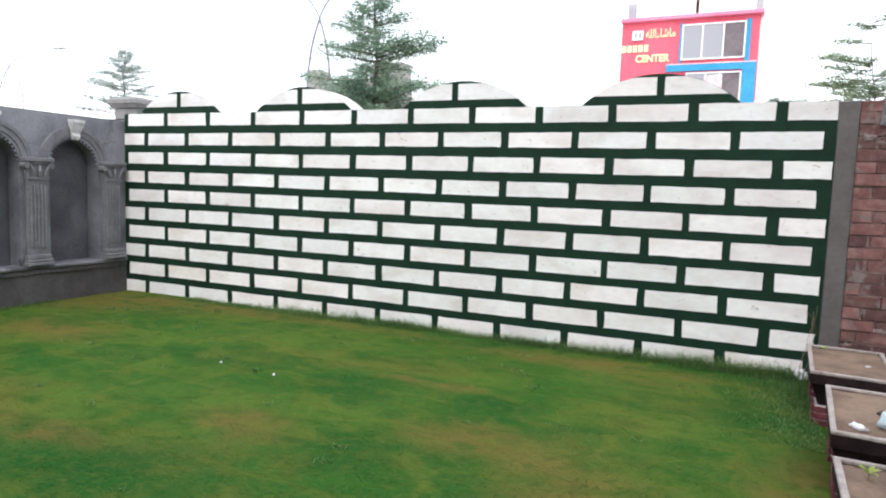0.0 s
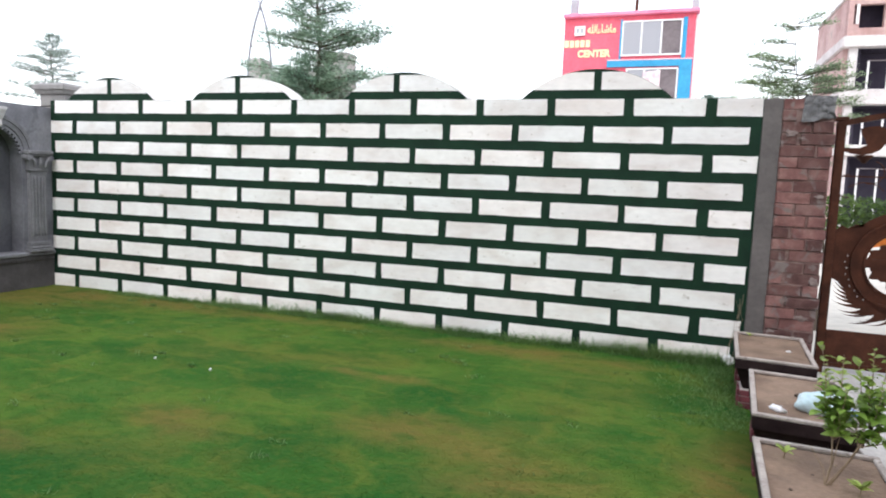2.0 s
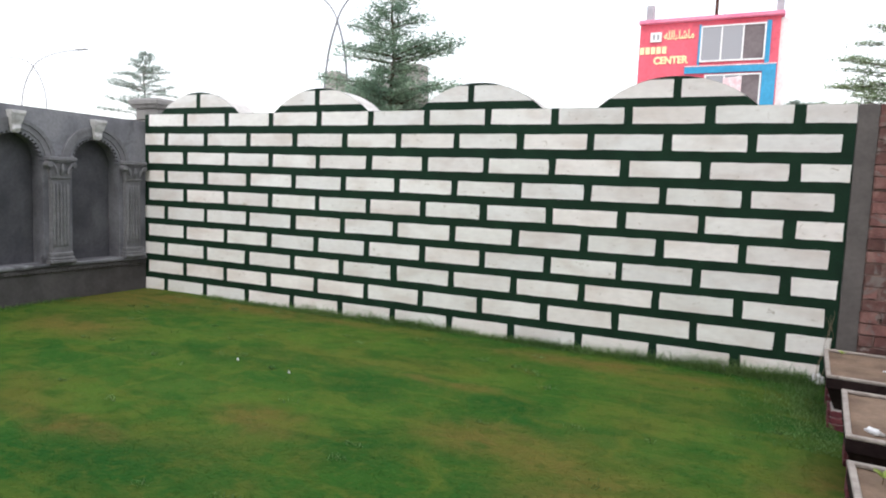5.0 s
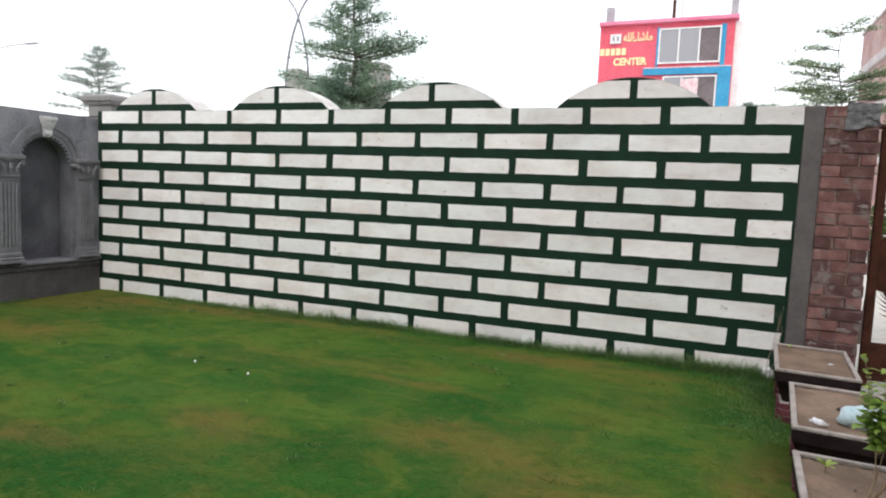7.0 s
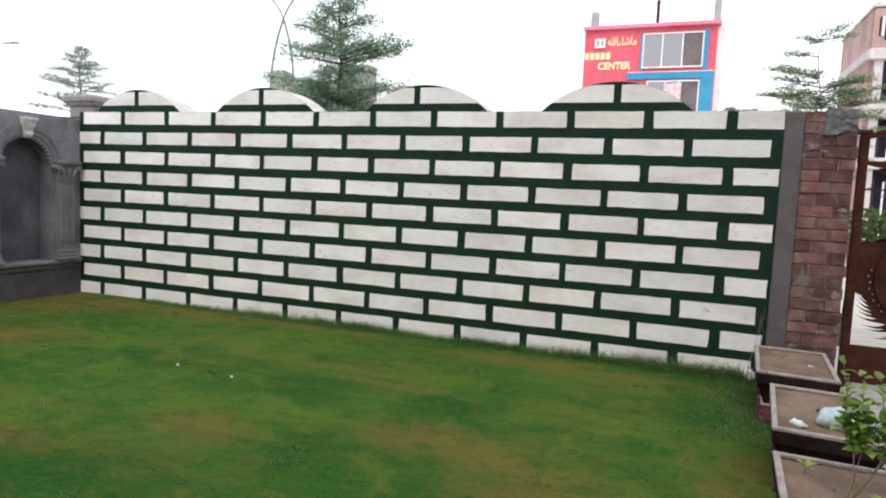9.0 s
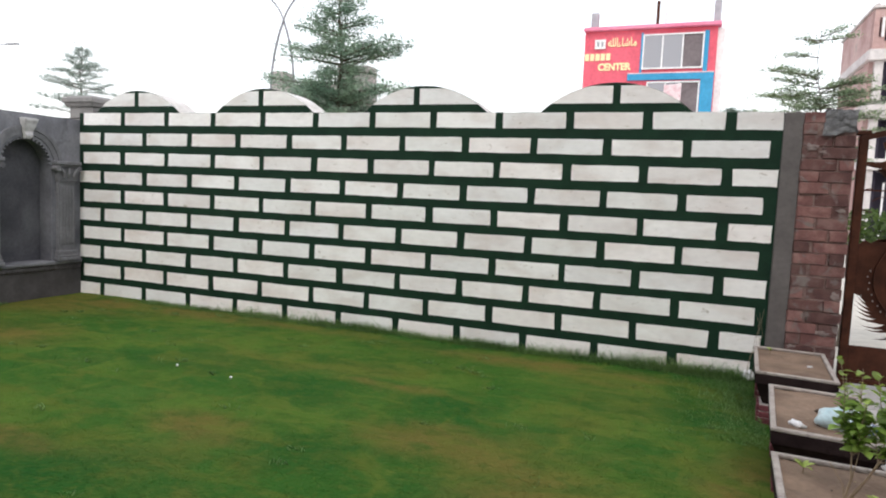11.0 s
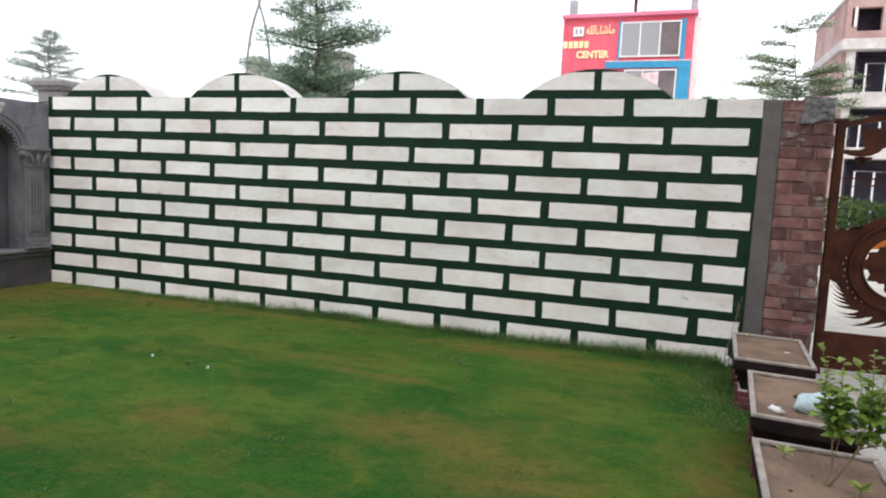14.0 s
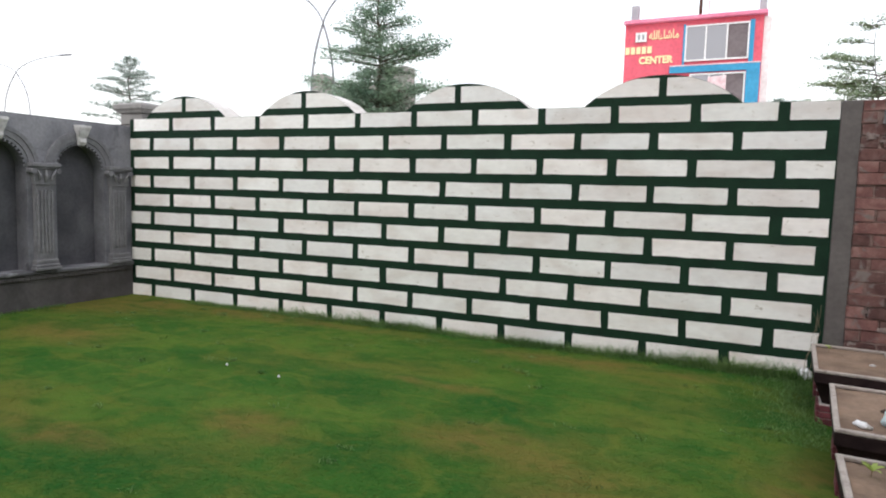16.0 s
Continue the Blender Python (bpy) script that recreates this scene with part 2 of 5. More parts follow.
def lawn_material(lit_through=False):
    """Mown grass: green swathes, darker tufts and straw-coloured worn patches."""
    m = bpy.data.materials.new("mown_grass")
    m.use_nodes = True
    n, l = m.node_tree.nodes, m.node_tree.links
    bsdf = n["Principled BSDF"]
    bsdf.inputs["Roughness"].default_value = 0.85
    bsdf.inputs["Specular IOR Level"].default_value = 0.04
    geo = n.new("ShaderNodeNewGeometry")
    flat = n.new("ShaderNodeVectorMath")
    flat.operation = "MULTIPLY"
    flat.inputs[1].default_value = (0.75, 1.05, 0.0)
    l.new(geo.outputs["Position"], flat.inputs[0])

    def ns(s, d, dist, off):
        add = n.new("ShaderNodeVectorMath")
        add.inputs[1].default_value = (off, off * 0.7, 0)
        l.new(flat.outputs["Vector"], add.inputs[0])
        t = n.new("ShaderNodeTexNoise")
        t.inputs["Scale"].default_value, t.inputs["Detail"].default_value, t.inputs["Distortion"].default_value = s, d, dist
        l.new(add.outputs["Vector"], t.inputs["Vector"])
        return t.outputs["Fac"]

    def mix(f, a, b):
        x = n.new("ShaderNodeMix")
        x.data_type = "RGBA"
        l.new(f, x.inputs["Factor"])
        for s, v in (("A", a), ("B", b)):
            if isinstance(v, tuple):
                x.inputs[s].default_value = (*v, 1)
            else:
                l.new(v, x.inputs[s])
        return x.outputs["Result"]

    def step(f, lo, hi, top=1.0):
        r = n.new("ShaderNodeMapRange")
        r.interpolation_type = "SMOOTHSTEP"
        r.inputs["From Min"].default_value, r.inputs["From Max"].default_value = lo, hi
        r.inputs["To Max"].default_value = top
        l.new(f, r.inputs["Value"])
        return r.outputs["Result"]

    # uneven plan position, so that patches and sods have ragged outlines
    ragged = n.new("ShaderNodeTexNoise")
    ragged.inputs["Scale"].default_value, ragged.inputs["Detail"].default_value = 3.2, 6
    l.new(geo.outputs["Position"], ragged.inputs["Vector"])
    centred, bent = n.new("ShaderNodeVectorMath"), n.new("ShaderNodeVectorMath")
    centred.operation, bent.operation = "SUBTRACT", "MULTIPLY_ADD"
    centred.inputs[1].default_value = (0.5, 0.5, 0.5)
    l.new(ragged.outputs["Color"], centred.inputs[0])
    bent.inputs[1].default_value = (0.55, 0.42, 0)
    l.new(centred.outputs["Vector"], bent.inputs[0])
    l.new(geo.outputs["Position"], bent.inputs[2])

    def patch(x, y, rx, ry):
        """1 at the middle of an oval patch, 0 outside it."""
        sub, div, size = (n.new("ShaderNodeVectorMath") for _ in range(3))
        sub.operation, div.operation, size.operation = "SUBTRACT", "DIVIDE", "LENGTH"
        sub.inputs[1].default_value, div.inputs[1].default_value = (x, y, 0), (rx, ry, 1e6)
        l.new(bent.outputs["Vector"], sub.inputs[0])
        l.new(sub.outputs["Vector"], div.inputs[0])
        l.new(div.outputs["Vector"], size.inputs[0])
        return size.outputs["Value"]

    c = mix(step(ns(1.1, 5, 0.5, 3), 0.32, 0.66), (0.036, 0.104, 0.016), (0.070, 0.130, 0.022))
    c = mix(step(ns(1.5, 6, 0.4, 31), 0.47, 0.66, 0.8), c, (0.021, 0.086, 0.014))
    # turf laid in sods, each a little different, with pale seams
    sods = n.new("ShaderNodeTexBrick")
    for key, value in (("Color1", (0, 0, 0, 1)), ("Color2", (1, 1, 1, 1)), ("Mortar", (0.5, 0.5, 0.5, 1)), ("Scale", 1.0), ("Mortar Size", 0.04), ("Mortar Smooth", 1.0), ("Brick Width", 0.66), ("Row Height", 0.46)):
        sods.inputs[key].default_value = value
    soft = n.new("ShaderNodeVectorMath")
    soft.operation = "MULTIPLY_ADD"
    soft.inputs[1].default_value = (0.34, 0.26, 0)
    l.new(centred.outputs["Vector"], soft.inputs[0])
    l.new(geo.outputs["Position"], soft.inputs[2])
    l.new(soft.outputs["Vector"], sods.inputs["Vector"])
    c = mix(step(sods.outputs["Color"], 0.35, 1.0, 0.5), c, (0.018, 0.082, 0.016))
    c = mix(step(sods.outputs["Color"], 0.6, 0.0, 0.3), c, (0.092, 0.142, 0.021))
    c = mix(step(sods.outputs["Fac"], 0.1, 1.0, 0.28), c, (0.115, 0.134, 0.025))
    c = mix(step(ns(1.0, 7, 0.5, 57), 0.50, 0.70, 0.65), c, (0.122, 0.108, 0.026))
    for x, y, rx, ry in ((1.15, -1.75, 0.75, 0.45), (0.4, -0.6, 0.8, 0.6), (2.2, -0.30, 1.9, 0.2), (5.3, -2.35, 0.5, 0.28), (5.9, -2.65, 0.5, 0.35),
                         (4.1, -2.75, 0.4, 0.2), (5.5, -0.45, 1.3, 0.2), (6.97, -2.3, 0.34, 0.8), (6.95, -3.2, 0.34, 0.8), (3.3, -3.3, 0.6, 0.14), (4.7, -1.55, 0.45, 0.12)):
        c = mix(step(patch(x, y, rx, ry), 1.4, 0.2, 0.68), c, (0.160, 0.108, 0.034))
    for x, y, rx, ry in ((4.2, -1.95, 0.45, 0.3), (4.8, -2.75, 0.45, 0.3), (3.9, -3.5, 0.6, 0.4), (6.75, -0.95, 0.35, 0.7), (2.9, -1.75, 0.5, 0.3), (5.2, -1.75, 0.35, 0.2), (5.5, -3.35, 0.6, 0.3)):
        c = mix(step(patch(x, y, rx, ry), 1.35, 0.2, 0.75), c, (0.016, 0.072, 0.014))
    c = mix(step(ns(2.6, 6, 0.8, 41), 0.50, 0.66, 0.6), c, (0.019, 0.084, 0.014))
    c = mix(step(ns(3.1, 6, 0.8, 67), 0.52, 0.68, 0.6), c, (0.095, 0.128, 0.022))
    c = mix(step(ns(5.5, 5, 0.4, 83), 0.48, 0.72, 0.5), c, (0.090, 0.106, 0.020))
    c = mix(step(ns(4.2, 5, 0.4, 19), 0.50, 0.72, 0.5), c, (0.022, 0.074, 0.012))
    c = mix(step(ns(13, 6, 0.6, 29), 0.50, 0.70, 0.38), c, (0.020, 0.074, 0.012))
    c = mix(step(ns(15, 6, 0.6, 71), 0.52, 0.72, 0.32), c, (0.108, 0.122, 0.026))
    c = mix(step(ns(38, 5, 0.3, 11), 0.5, 0.75, 0.45), c, (0.080, 0.112, 0.020))
    hsv = n.new("ShaderNodeHueSaturation")
    rng = n.new("ShaderNodeMapRange")
    # blades get a brighter colour to make up for their own shading
    rng.inputs["To Min"].default_value, rng.inputs["To Max"].default_value = (1.35, 1.7) if lit_through else (0.9, 1.1)
    l.new(geo.outputs["Random Per Island"], rng.inputs["Value"])
    l.new(rng.outputs["Result"], hsv.inputs["Value"])
    l.new(c, hsv.inputs["Color"])
    l.new(hsv.outputs["Color"], bsdf.inputs["Base Color"])
    if not lit_through:
        b = n.new("ShaderNodeBump")
        b.inputs["Strength"].default_value, b.inputs["Distance"].default_value = 0.4, 0.02
        l.new(ns(45, 6, 0.2, 5), b.inputs["Height"])
        l.new(b.outputs["Normal"], bsdf.inputs["Normal"])
    else:
        thin, blend = n.new("ShaderNodeBsdfTranslucent"), n.new("ShaderNodeMixShader")
        l.new(hsv.outputs["Color"], thin.inputs["Color"])
        l.new(bsdf.outputs[0], blend.inputs[1])
        l.new(thin.outputs[0], blend.inputs[2])
        l.new(blend.outputs[0], n["Material Output"].inputs["Surface"])
    return m


M_LAWN = lawn_material()
M_BLADE = lawn_material(True)
M_GRASS = leaf_material("uncut_grass", (0.085, 0.18, 0.05), (0.17, 0.27, 0.09), spread=0.25, gloss=0.7)


def glass_material():
    m = bpy.data.materials.new("window_glass")
    m.use_nodes = True
    b = m.node_tree.nodes["Principled BSDF"]
    # pale grey stands in for sky reflection and haze on the panes
    b.inputs["Base Color"].default_value = (0.33, 0.335, 0.37, 1)
    b.inputs["Roughness"].default_value = 0.12
    b.inputs["IOR"].default_value = 1.5
    return m


M_GLASS = glass_material()


# ---- helpers for building ----
def mesh_of(bm, mat, smooth=False):
    me = bpy.data.meshes.new("mesh")
    bm.normal_update()
    bm.to_mesh(me)
    bm.free()
    me.materials.append(mat)
    if smooth:
        me.polygons.foreach_set("use_smooth", [True] * len(me.polygons))
    return me


def part(name, bm, mat, parent, label="", smooth=False):
    me = bm if isinstance(bm, bpy.types.Mesh) else mesh_of(bm, mat, smooth)
    ob = new(name, me)
    ob.parent = parent
    if label:
        ob["label"] = label
    return ob


def thing(name, label, category, at=(0, 0, 0), group="", kind="", turn=0.0):
    ob = new(name)
    ob.matrix_basis = pose(*at, 0, 0, turn)
    return tagged(ob, label, category, group, kind)


def solid(name, bm, mat, label, category, group="", kind="", smooth=False):
    return tagged(new(name, mesh_of(bm, mat, smooth)), label, category, group, kind)


def box(bm, x0, x1, y0, y1, z0, z1, bevel=0.0, top=None):
    """A box; top = (dx, dy) draws the upper face in on each side (negative: out)."""
    dx, dy = top or (0, 0)
    v = [bm.verts.new(p) for p in (
        (x0, y0, z0), (x1, y0, z0), (x1, y1, z0), (x0, y1, z0),
        (x0 + dx, y0 + dy, z1), (x1 - dx, y0 + dy, z1), (x1 - dx, y1 - dy, z1), (x0 + dx, y1 - dy, z1))]
    f = [bm.faces.new([v[i] for i in q]) for q in ((3, 2, 1, 0), (4, 5, 6, 7), (0, 1, 5, 4), (1, 2, 6, 5), (2, 3, 7, 6), (3, 0, 4, 7))]
    if bevel:
        edges = list({e for g in f for e in g.edges})
        bmesh.ops.bevel(bm, geom=edges, offset=bevel, segments=1, affect="EDGES", profile=0.5)
    return bm


def boxed(*a, **k):
    return box(bmesh.new(), *a, **k)


def tube(bm, points, radii, sides=6):
    """A tapered tube along points, closed at both ends."""
    rings, pts = [], [Vector(p) for p in points]
    for i, p in enumerate(pts):
        d = (pts[min(i + 1, len(pts) - 1)] - pts[max(i - 1, 0)]).normalized()
        a = d.orthogonal().normalized() if i == 0 else (a - d * a.dot(d)).normalized()
        b = d.cross(a)
        r = radii[i] if isinstance(radii, (list, tuple)) else radii
        rings.append([bm.verts.new(p + (a * math.cos(k * math.tau / sides) + b * math.sin(k * math.tau / sides)) * r) for k in range(sides)])
    for s, e in zip(rings, rings[1:]):
        for k in range(sides):
            bm.faces.new((s[k], s[(k + 1) % sides], e[(k + 1) % sides], e[k]))
    bm.faces.new(rings[0][::-1])
    bm.faces.new(rings[-1])
    return bm


def prism(bm, outline, y0, y1):
    """An outline of (x, z) drawn through from y0 to y1."""
    a = [bm.verts.new((x, y0, z)) for x, z in outline]
    b = [bm.verts.new((x, y1, z)) for x, z in outline]
    bm.faces.new(a)
    bm.faces.new(b[::-1])
    for i in range(len(a)):
        j = (i + 1) % len(a)
        bm.faces.new((a[j], a[i], b[i], b[j]))
    bmesh.ops.recalc_face_normals(bm, faces=bm.faces[:])
    return bm


def lathe(bm, profile, sides=16, centre=(0, 0)):
    rings = [[bm.verts.new((centre[0] + r * math.cos(k * math.tau / sides), centre[1] + r * math.sin(k * math.tau / sides), z))
              for k in range(sides)] for r, z in profile]
    for s, e in zip(rings, rings[1:]):
        for k in range(sides):
            bm.faces.new((s[k], s[(k + 1) % sides], e[(k + 1) % sides], e[k]))
    bm.faces.new(rings[0][::-1])
    bm.faces.new(rings[-1])
    return bm


def lump(seed, sx, sy, sz, rough=0.3, cuts=2):
    """An uneven lump that stands on z = 0."""
    bm = bmesh.new()
    bmesh.ops.create_icosphere(bm, subdivisions=cuts, radius=1.0)
    for v in bm.verts:
        k = 1 + rough * noise.noise(v.co * 1.7 + Vector((seed * 3.1, seed, 0)))
        v.co = Vector((v.co.x * sx * k, v.co.y * sy * k, max(0, (v.co.z * k + 0.6) * sz / 1.6)))
    return bm


def leaf_mesh(centres, normals, sizes, mat, seed, ratio=0.45):
    """Many small folded leaves (two triangles on each side of the midrib would be too fine: a diamond of two)."""
    rng = np.random.default_rng(seed)
    n = len(centres)
    nrm = normals / np.linalg.norm(normals, axis=1, keepdims=True)
    a = np.cross(nrm, rng.normal(size=(n, 3)))
    a /= np.linalg.norm(a, axis=1, keepdims=True)
    b = np.cross(nrm, a)
    s = sizes[:, None]
    droop = nrm * s * 0.18
    v = np.stack([centres - a * s - droop, centres + b * s * ratio, centres + a * s - droop, centres - b * s * ratio], 1).reshape(-1, 3)
    idx = np.arange(n) * 4
    faces = np.stack([idx, idx + 1, idx + 2, idx + 3], 1)
    me = bpy.data.meshes.new("leaves")
    me.from_pydata(v.tolist(), [], faces.tolist())
    me.materials.append(mat)
    return me


# ---- ground ----
def ground_sheet():
    bm = bmesh.new()
    bmesh.ops.create_grid(bm, x_segments=24, y_segments=24, size=700)
    for v in bm.verts:
        v.co.z = -0.05
    solid("ground", bm, M_GROUND, "pale dusty open ground around the garden", "ground", kind="structure")


def lawn_height(x, y):
    return 0.012 * noise.noise((x * 0.9, y * 0.9, 0)) + 0.006 * noise.noise((x * 4, y * 4, 3))


def lawn():
    bm = bmesh.new()
    nx, ny, x0, x1, y0, y1 = 90, 100, -0.13, 7.12, -8.5, 0.06
    rows = []
    for j in range(ny + 1):
        row = []
        for i in range(nx + 1):
            x, y = x0 + (x1 - x0) * i / nx, y0 + (y1 - y0) * j / ny
            edge = 0.03 * math.exp(-max(0.0, x1 - x) / 0.12)
            row.append(bm.verts.new((x, y, lawn_height(x, y) - edge)))
        rows.append(row)
    for j in range(ny):
        for i in range(nx):
            bm.faces.new((rows[j][i], rows[j][i + 1], rows[j + 1][i + 1], rows[j + 1][i]))
    solid("lawn", bm, M_LAWN, "mown green lawn with straw-coloured worn patches", "lawn", kind="structure", smooth=True)


def blades(name, label, spots, heights, widths, seed, mat=None, lean_by=(0.15, 0.8)):
    """Grass blades at spots, each a bent strip of two faces."""
    rng = np.random.default_rng(seed)
    n = len(spots)
    la = rng.uniform(0, math.tau, n)
    ang = la + math.pi / 2 + rng.uniform(-0.4, 0.4, n)
    side = np.stack([np.cos(ang), np.sin(ang), np.zeros(n)], 1) * widths[:, None]
    lean = np.stack([np.cos(la), np.sin(la), np.zeros(n)], 1) * (heights * rng.uniform(*lean_by, n))[:, None]
    up = np.stack([np.zeros(n), np.zeros(n), heights], 1)
    v = np.stack([spots - side, spots + side, spots + side * 0.8 + up * 0.6 + lean * 0.35, spots - side * 0.8 + up * 0.6 + lean * 0.35,
                  spots + up * 0.95 + lean], 1).reshape(-1, 3)
    i = np.arange(n) * 5
    faces = np.stack([i, i + 1, i + 2, i + 3], 1).tolist() + np.stack([i + 3, i + 2, i + 4], 1).tolist()
    me = bpy.data.meshes.new("blades")
    me.from_pydata(v.tolist(), [], faces)
    me.materials.append(mat or M_GRASS)
    return tagged(new(name, me), label, "grass", kind="stuff")


def grass():
    rng = np.random.default_rng(5)
    n = 80000
    x, y = rng.uniform(-0.05, 6.95, n), rng.uniform(-6.2, -0.02, n)
    z = np.array([lawn_height(a, b) for a, b in zip(x, y)]) - 0.001
    m = len(x)
    blades("lawn_grass", "short mown grass blades covering the lawn", np.stack([x, y, z], 1), rng.uniform(0.004, 0.011, m), rng.uniform(0.001, 0.002, m), 6, mat=M_BLADE, lean_by=(1.5, 4.0))
    # unmown fringe at the foot of the painted wall, in uneven clumps
    xs, ys, hs = [], [], []
    clumps = np.linspace(0.7, 6.95, 34) + rng.normal(0, 0.09, 34)
    for i in range(170):
        cx = rng.uniform(0.45, 7.0) if i % 3 == 0 else rng.choice(clumps) + rng.normal(0, 0.07)
        big = (rng.uniform(0.15, 0.4) if i % 3 == 0 else rng.uniform(0.4, 1.7)) * (0.6 + 0.4 * (cx > 2.0)) * (1.2 if cx > 5.7 else 1.0)
        k = int(20 + 85 * big)
        xs.append(rng.normal(cx, 0.05 + 0.06 * big, k))
        ys.append(-0.012 - np.abs(rng.normal(0, 0.07, k)))
        hs.append(rng.uniform(0.01, 0.08, k) * big * rng.uniform(0.5, 1.2))
    x, y, h = np.concatenate(xs), np.concatenate(ys), np.concatenate(hs)
    keep = (x > 0) & (x < 7.1)
    x, y, h = x[keep], y[keep], h[keep]
    blades("wall_fringe_grass", "uncut grass fringe along the foot of the wall", np.stack([x, y, np.full(len(x), -0.003)], 1), h, rng.uniform(0.0012, 0.0026, len(x)), 8, lean_by=(0.5, 1.8))
    n = 1100
    y = -rng.uniform(0.9, 3.2, n)
    x = -0.04 + np.abs(rng.normal(0, 0.06, n))
    blades("west_fringe_grass", "dark uncut grass along the foot of the grey wall", np.stack([x, y, np.full(n, -0.003)], 1), rng.uniform(0.01, 0.045, n), rng.uniform(0.0015, 0.003, n), 10, lean_by=(0.5, 1.6))
    # low weed tufts scattered over the lawn
    xs, ys, hs = [], [], []
    for _ in range(75):
        cx, cy, k = rng.uniform(0.6, 6.9), -5.2 * rng.random() ** 1.3 - 0.15, int(rng.uniform(10, 40))
        xs.append(rng.normal(cx, rng.uniform(0.015, 0.04), k))
        ys.append(rng.normal(cy, rng.uniform(0.01, 0.025), k))
        hs.append(rng.uniform(0.006, 0.026, k))
    x, y, h = np.concatenate(xs), np.minimum(np.concatenate(ys), -0.02), np.concatenate(hs)
    blades("lawn_weeds", "small dark weed tufts scattered in the lawn", np.stack([x, y, np.full(len(x), 0.0)], 1), h, rng.uniform(0.0015, 0.003, len(x)), 12, lean_by=(0.8, 2.0))
    # one tall pale tuft in the corner by the planter
    n = 150
    x, y = rng.normal(6.93, 0.07, n), -0.04 - np.abs(rng.normal(0, 0.08, n))
    blades("tall_grass_tuft", "tall pale grass tuft in the corner by the planter", np.stack([x, y, np.full(n, -0.003)], 1), rng.uniform(0.04, 0.135, n), rng.uniform(0.0012, 0.0024, n), 14, lean_by=(0.2, 0.9))
    # rough tufts beside the planters
    n = 2600
    x, y = 7.06 - np.abs(rng.normal(0, 0.22, n)), rng.uniform(-1.6, -0.05, n)
    h = rng.uniform(0.012, 0.04, n) * np.clip(1.15 + y * 0.4, 0.3, 1)
    blades("planter_side_grass", "taller rough grass beside the planters", np.stack([x, y, np.full(n, -0.003)], 1), h, rng.uniform(0.001, 0.0024, n), 9, lean_by=(0.8, 2.2))


def pavement():
    """Soil strip under the planters and a pale path of concrete slabs."""
    bm = bmesh.new()
    bmesh.ops.create_grid(bm, x_segments=12, y_segments=60, size=1)
    for v in bm.verts:
        x, y = 7.24 + v.co.x * 0.36, -4.2 + v.co.y * 4.3
        v.co = Vector((x, y, -0.03 + 0.012 * noise.noise((x * 5, y * 5, 1))))
    solid("soil_strip", bm, M_SOIL, "bare brown soil strip under the planters", "soil", kind="structure", smooth=True)
    p = thing("pavement", "pale concrete slab path inside the gate", "pavement", kind="structure")
    part("bed", boxed(7.56, 10.19, -8.5, 0.5, -0.09, -0.03), M_MORTAR, p)
    slab = mesh_of(boxed(-0.44, 0.44, -0.44, 0.44, -0.03, 0.0, bevel=0.006), M_PAVE)
    for i in range(3):
        for j in range(10):
            s = part("slab", slab, None, p)
            s.matrix_basis = pose(8.02 + i * 0.895, 0.03 - j * 0.895, 0.0)


def sky_blocking_walls():
    """Plain walls added unseen behind and right of the standing point, blocking sky light."""
    solid("wall_south", boxed(3.0, 15.0, -9.0, -8.7, -0.1, 6.6, bevel=0.02), M_BEIGE, "unseen plain plastered wall added to block sky light from the south", "wall", kind="structure")
    solid("wall_east", boxed(10.2, 10.5, -8.69, -0.9, -0.1, 6.6, bevel=0.02), M_BEIGE, "unseen plain plastered wall added to block sky light from the east", "wall", kind="structure")


ground_sheet()
sky_blocking_walls()
lawn()
pavement()


# ---- painted wall ----
PITCH_X, PITCH_Z, BLOCK_W, BLOCK_H, ROW0 = 0.618, 0.215, 0.550, 0.146, 1.93
# height of the white blocks, course by course from the top
COURSE_H = (0.136, 0.129, 0.129, 0.129, 0.134, 0.139, 0.139, 0.138, 0.138, 0.140)
# centre, half width and place of the upright joint of each dome
DOMES = ((0.785, 0.59, 0.785), (2.445, 0.58, 2.415), (4.19, 0.605, 4.12), (5.885, 0.605, 5.90))
RISE, TOP = 0.235, 2.066


def arc_z(dx, half):
    arc = (half ** 2 + RISE ** 2) / (2 * RISE)
    return TOP + RISE - arc + math.sqrt(max(0.0, arc ** 2 - dx ** 2))


def block_mesh(x0, x1, z0, z1, rng, outline=None):
    """A limewashed block, a few millimetres proud, with hand-painted, slightly uneven edges."""
    j = lambda s=0.004: rng.uniform(-s, s)  # noqa: E731
    if outline is None:
        outline = []
        for i in range(7):
            outline.append((x0 + (x1 - x0) * i / 6 + (j() if i in (0, 6) else 0), z0 + j(0.0022)))
        outline.append((x1 + j(0.003), (z0 + z1) / 2))
        for i in range(7):
            outline.append((x1 + (x0 - x1) * i / 6 + (j() if i in (0, 6) else 0), z1 + j(0.0022)))
        outline.append((x0 + j(0.003), (z0 + z1) / 2))
    bm = bmesh.new()
    back = [bm.verts.new((x, 0.004, z)) for x, z in outline]
    front = [bm.verts.new((x, -0.003, z)) for x, z in outline]
    bm.faces.new(front)
    for i in range(len(back)):
        k = (i + 1) % len(back)
        bm.faces.new((back[i], back[k], front[k], front[i]))
    bmesh.ops.recalc_face_normals(bm, faces=bm.faces[:])
    if bm.faces[0].normal.y > 0:
        bmesh.ops.reverse_faces(bm, faces=bm.faces[:])
    return mesh_of(bm, M_WHITE)


